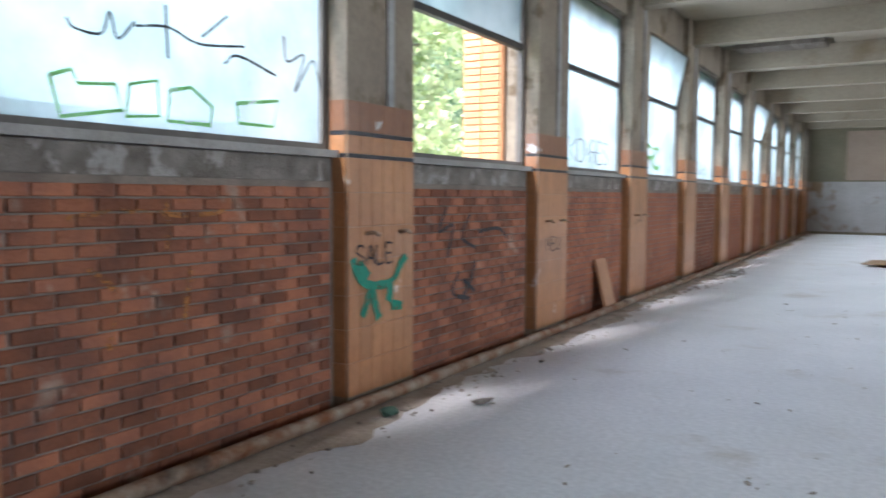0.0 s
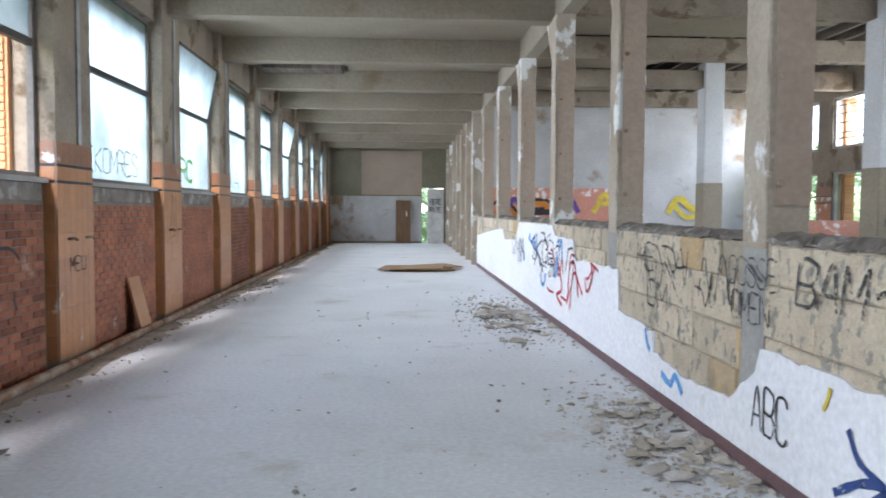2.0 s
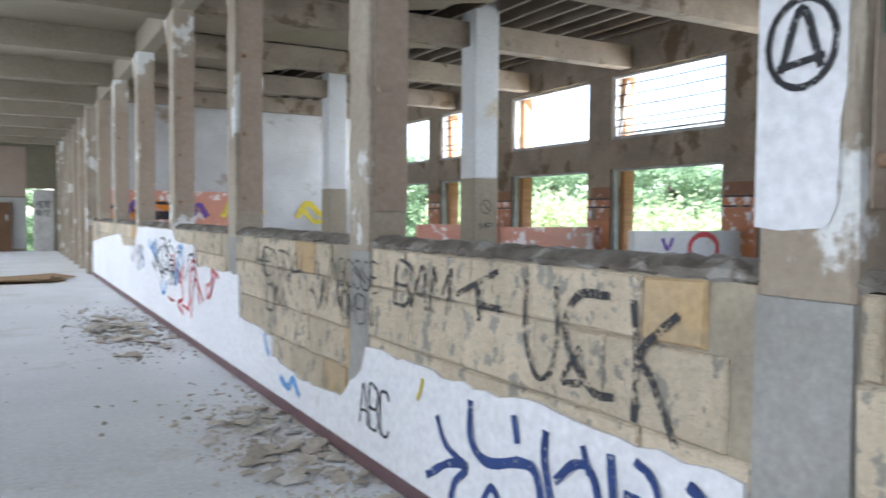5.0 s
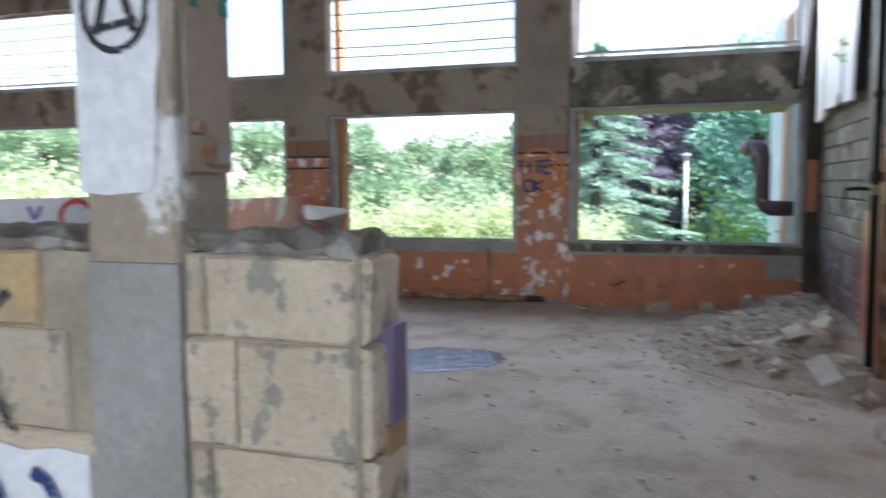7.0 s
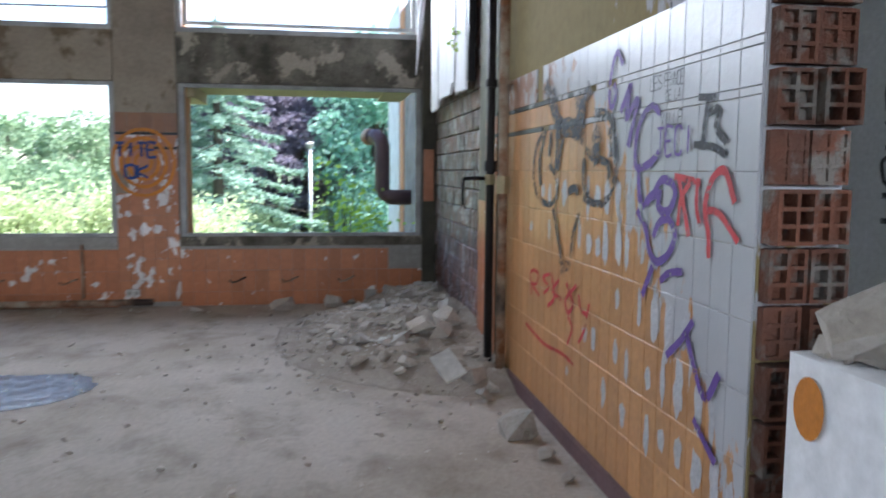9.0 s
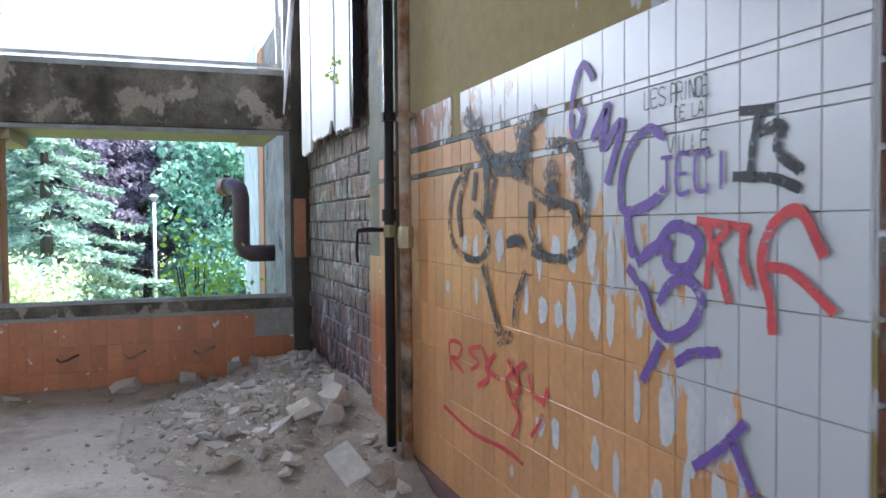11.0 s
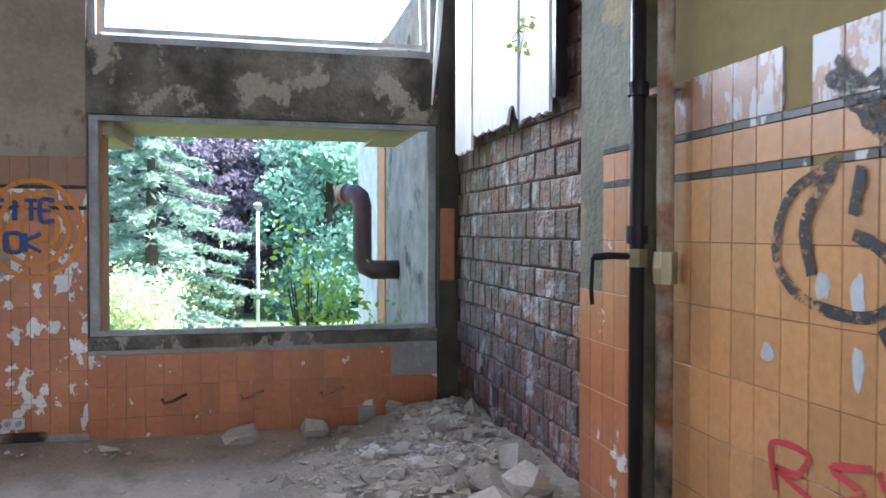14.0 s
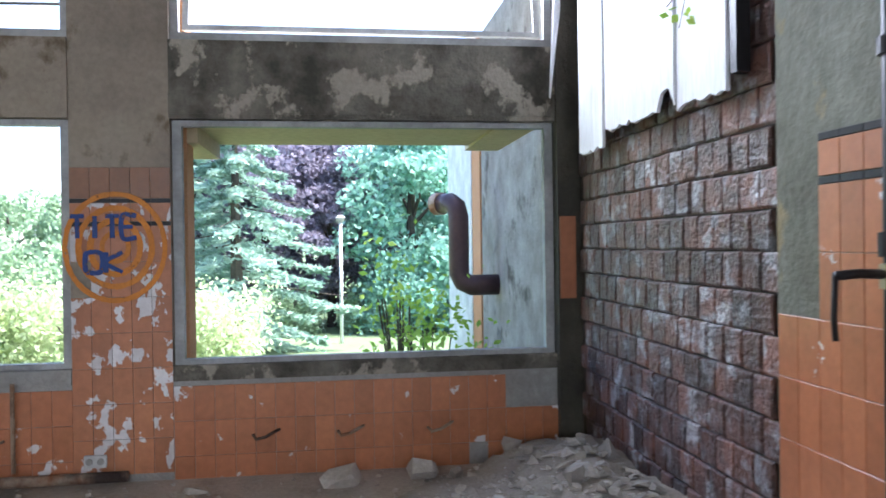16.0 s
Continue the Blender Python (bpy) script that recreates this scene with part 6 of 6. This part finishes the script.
piers = sorted((o for o in bpy.data.objects if o.name.startswith("pier") and "outside" not in o.name), key=lambda o: o.bound_box[0][1])
for o, y in zip(piers, PIERS):
    tiling(o, y - 0.31, y + 0.31, "-x", X_WIN, (M_TILE_PIER, M_TILE_BROWN, M_TILE_BLACK), joined=y > 9, skip=lambda u, z: chip.random() < 0.03, z0=0.05)
ws = bpy.data.objects["wall_south"]
south = (M_TILE_SOUTH, M_TILE_SOUTH_TOP, M_STRIP_SOUTH)
tiling(ws, 7.34, 10.54, "+y", Y_SOUTH - 0.008, south, skip=lambda u, z: chip.random() < 0.01)
sp = bpy.data.objects["wall_south_pilaster"]
tiling(sp, 10.555, 10.90, "+y", 2.40, rooms, 1.95)
tiling(sp, 10.90, 11.15, "+y", 2.40, rooms, 1.25)

# damp blocks of the recess
rr = random.Random(21)
rec = bpy.data.objects["wall_south_recess"]
blocks = [piece_mesh("block", 0.146, 0.154, 0.022, M_WETBRICK, 0.009, 0.006, 70 + k) for k in range(6)]
spots = []
for row in range(28):
    z = 0.08 + row * 0.162
    x = 11.245 + (0.075 if row % 2 else 0.0)
    while x < 13.55:
        spots.append((x, z, rr.randint(0, 5)))
        x += 0.152
lay("block", blocks, rec, spots[:300], "+y", 2.355)
lay_joined("blocks", blocks, rec, spots[300:], "+y", 2.355)

# facade bricks on the window reveals
courses = [piece_mesh("brick", 0.20, 0.060, 0.02, M_FACADE, 0.004, 0.002, 90 + k) for k in range(3)]
rev = sorted((o for o in bpy.data.objects if o.name.startswith("pilaster_outside")), key=lambda o: o.bound_box[0][1])
lay("brick", courses, rev[4], [(0.36 + 0.21 * c, 1.62 + 0.072 * k, (k + c) % 3) for k in range(28) for c in range(2)], "-y", PILASTERS[4] - 0.46)
rev = sorted((o for o in bpy.data.objects if o.name.startswith("pier_outside")), key=lambda o: o.bound_box[0][1])
for o, y in list(zip(rev, PIERS))[1:6]:
    lay("brick", courses, o, [(X_WIN + 0.365, 0.74 + 0.072 * k, k % 3) for k in range(46)], "-y", y - 0.37)
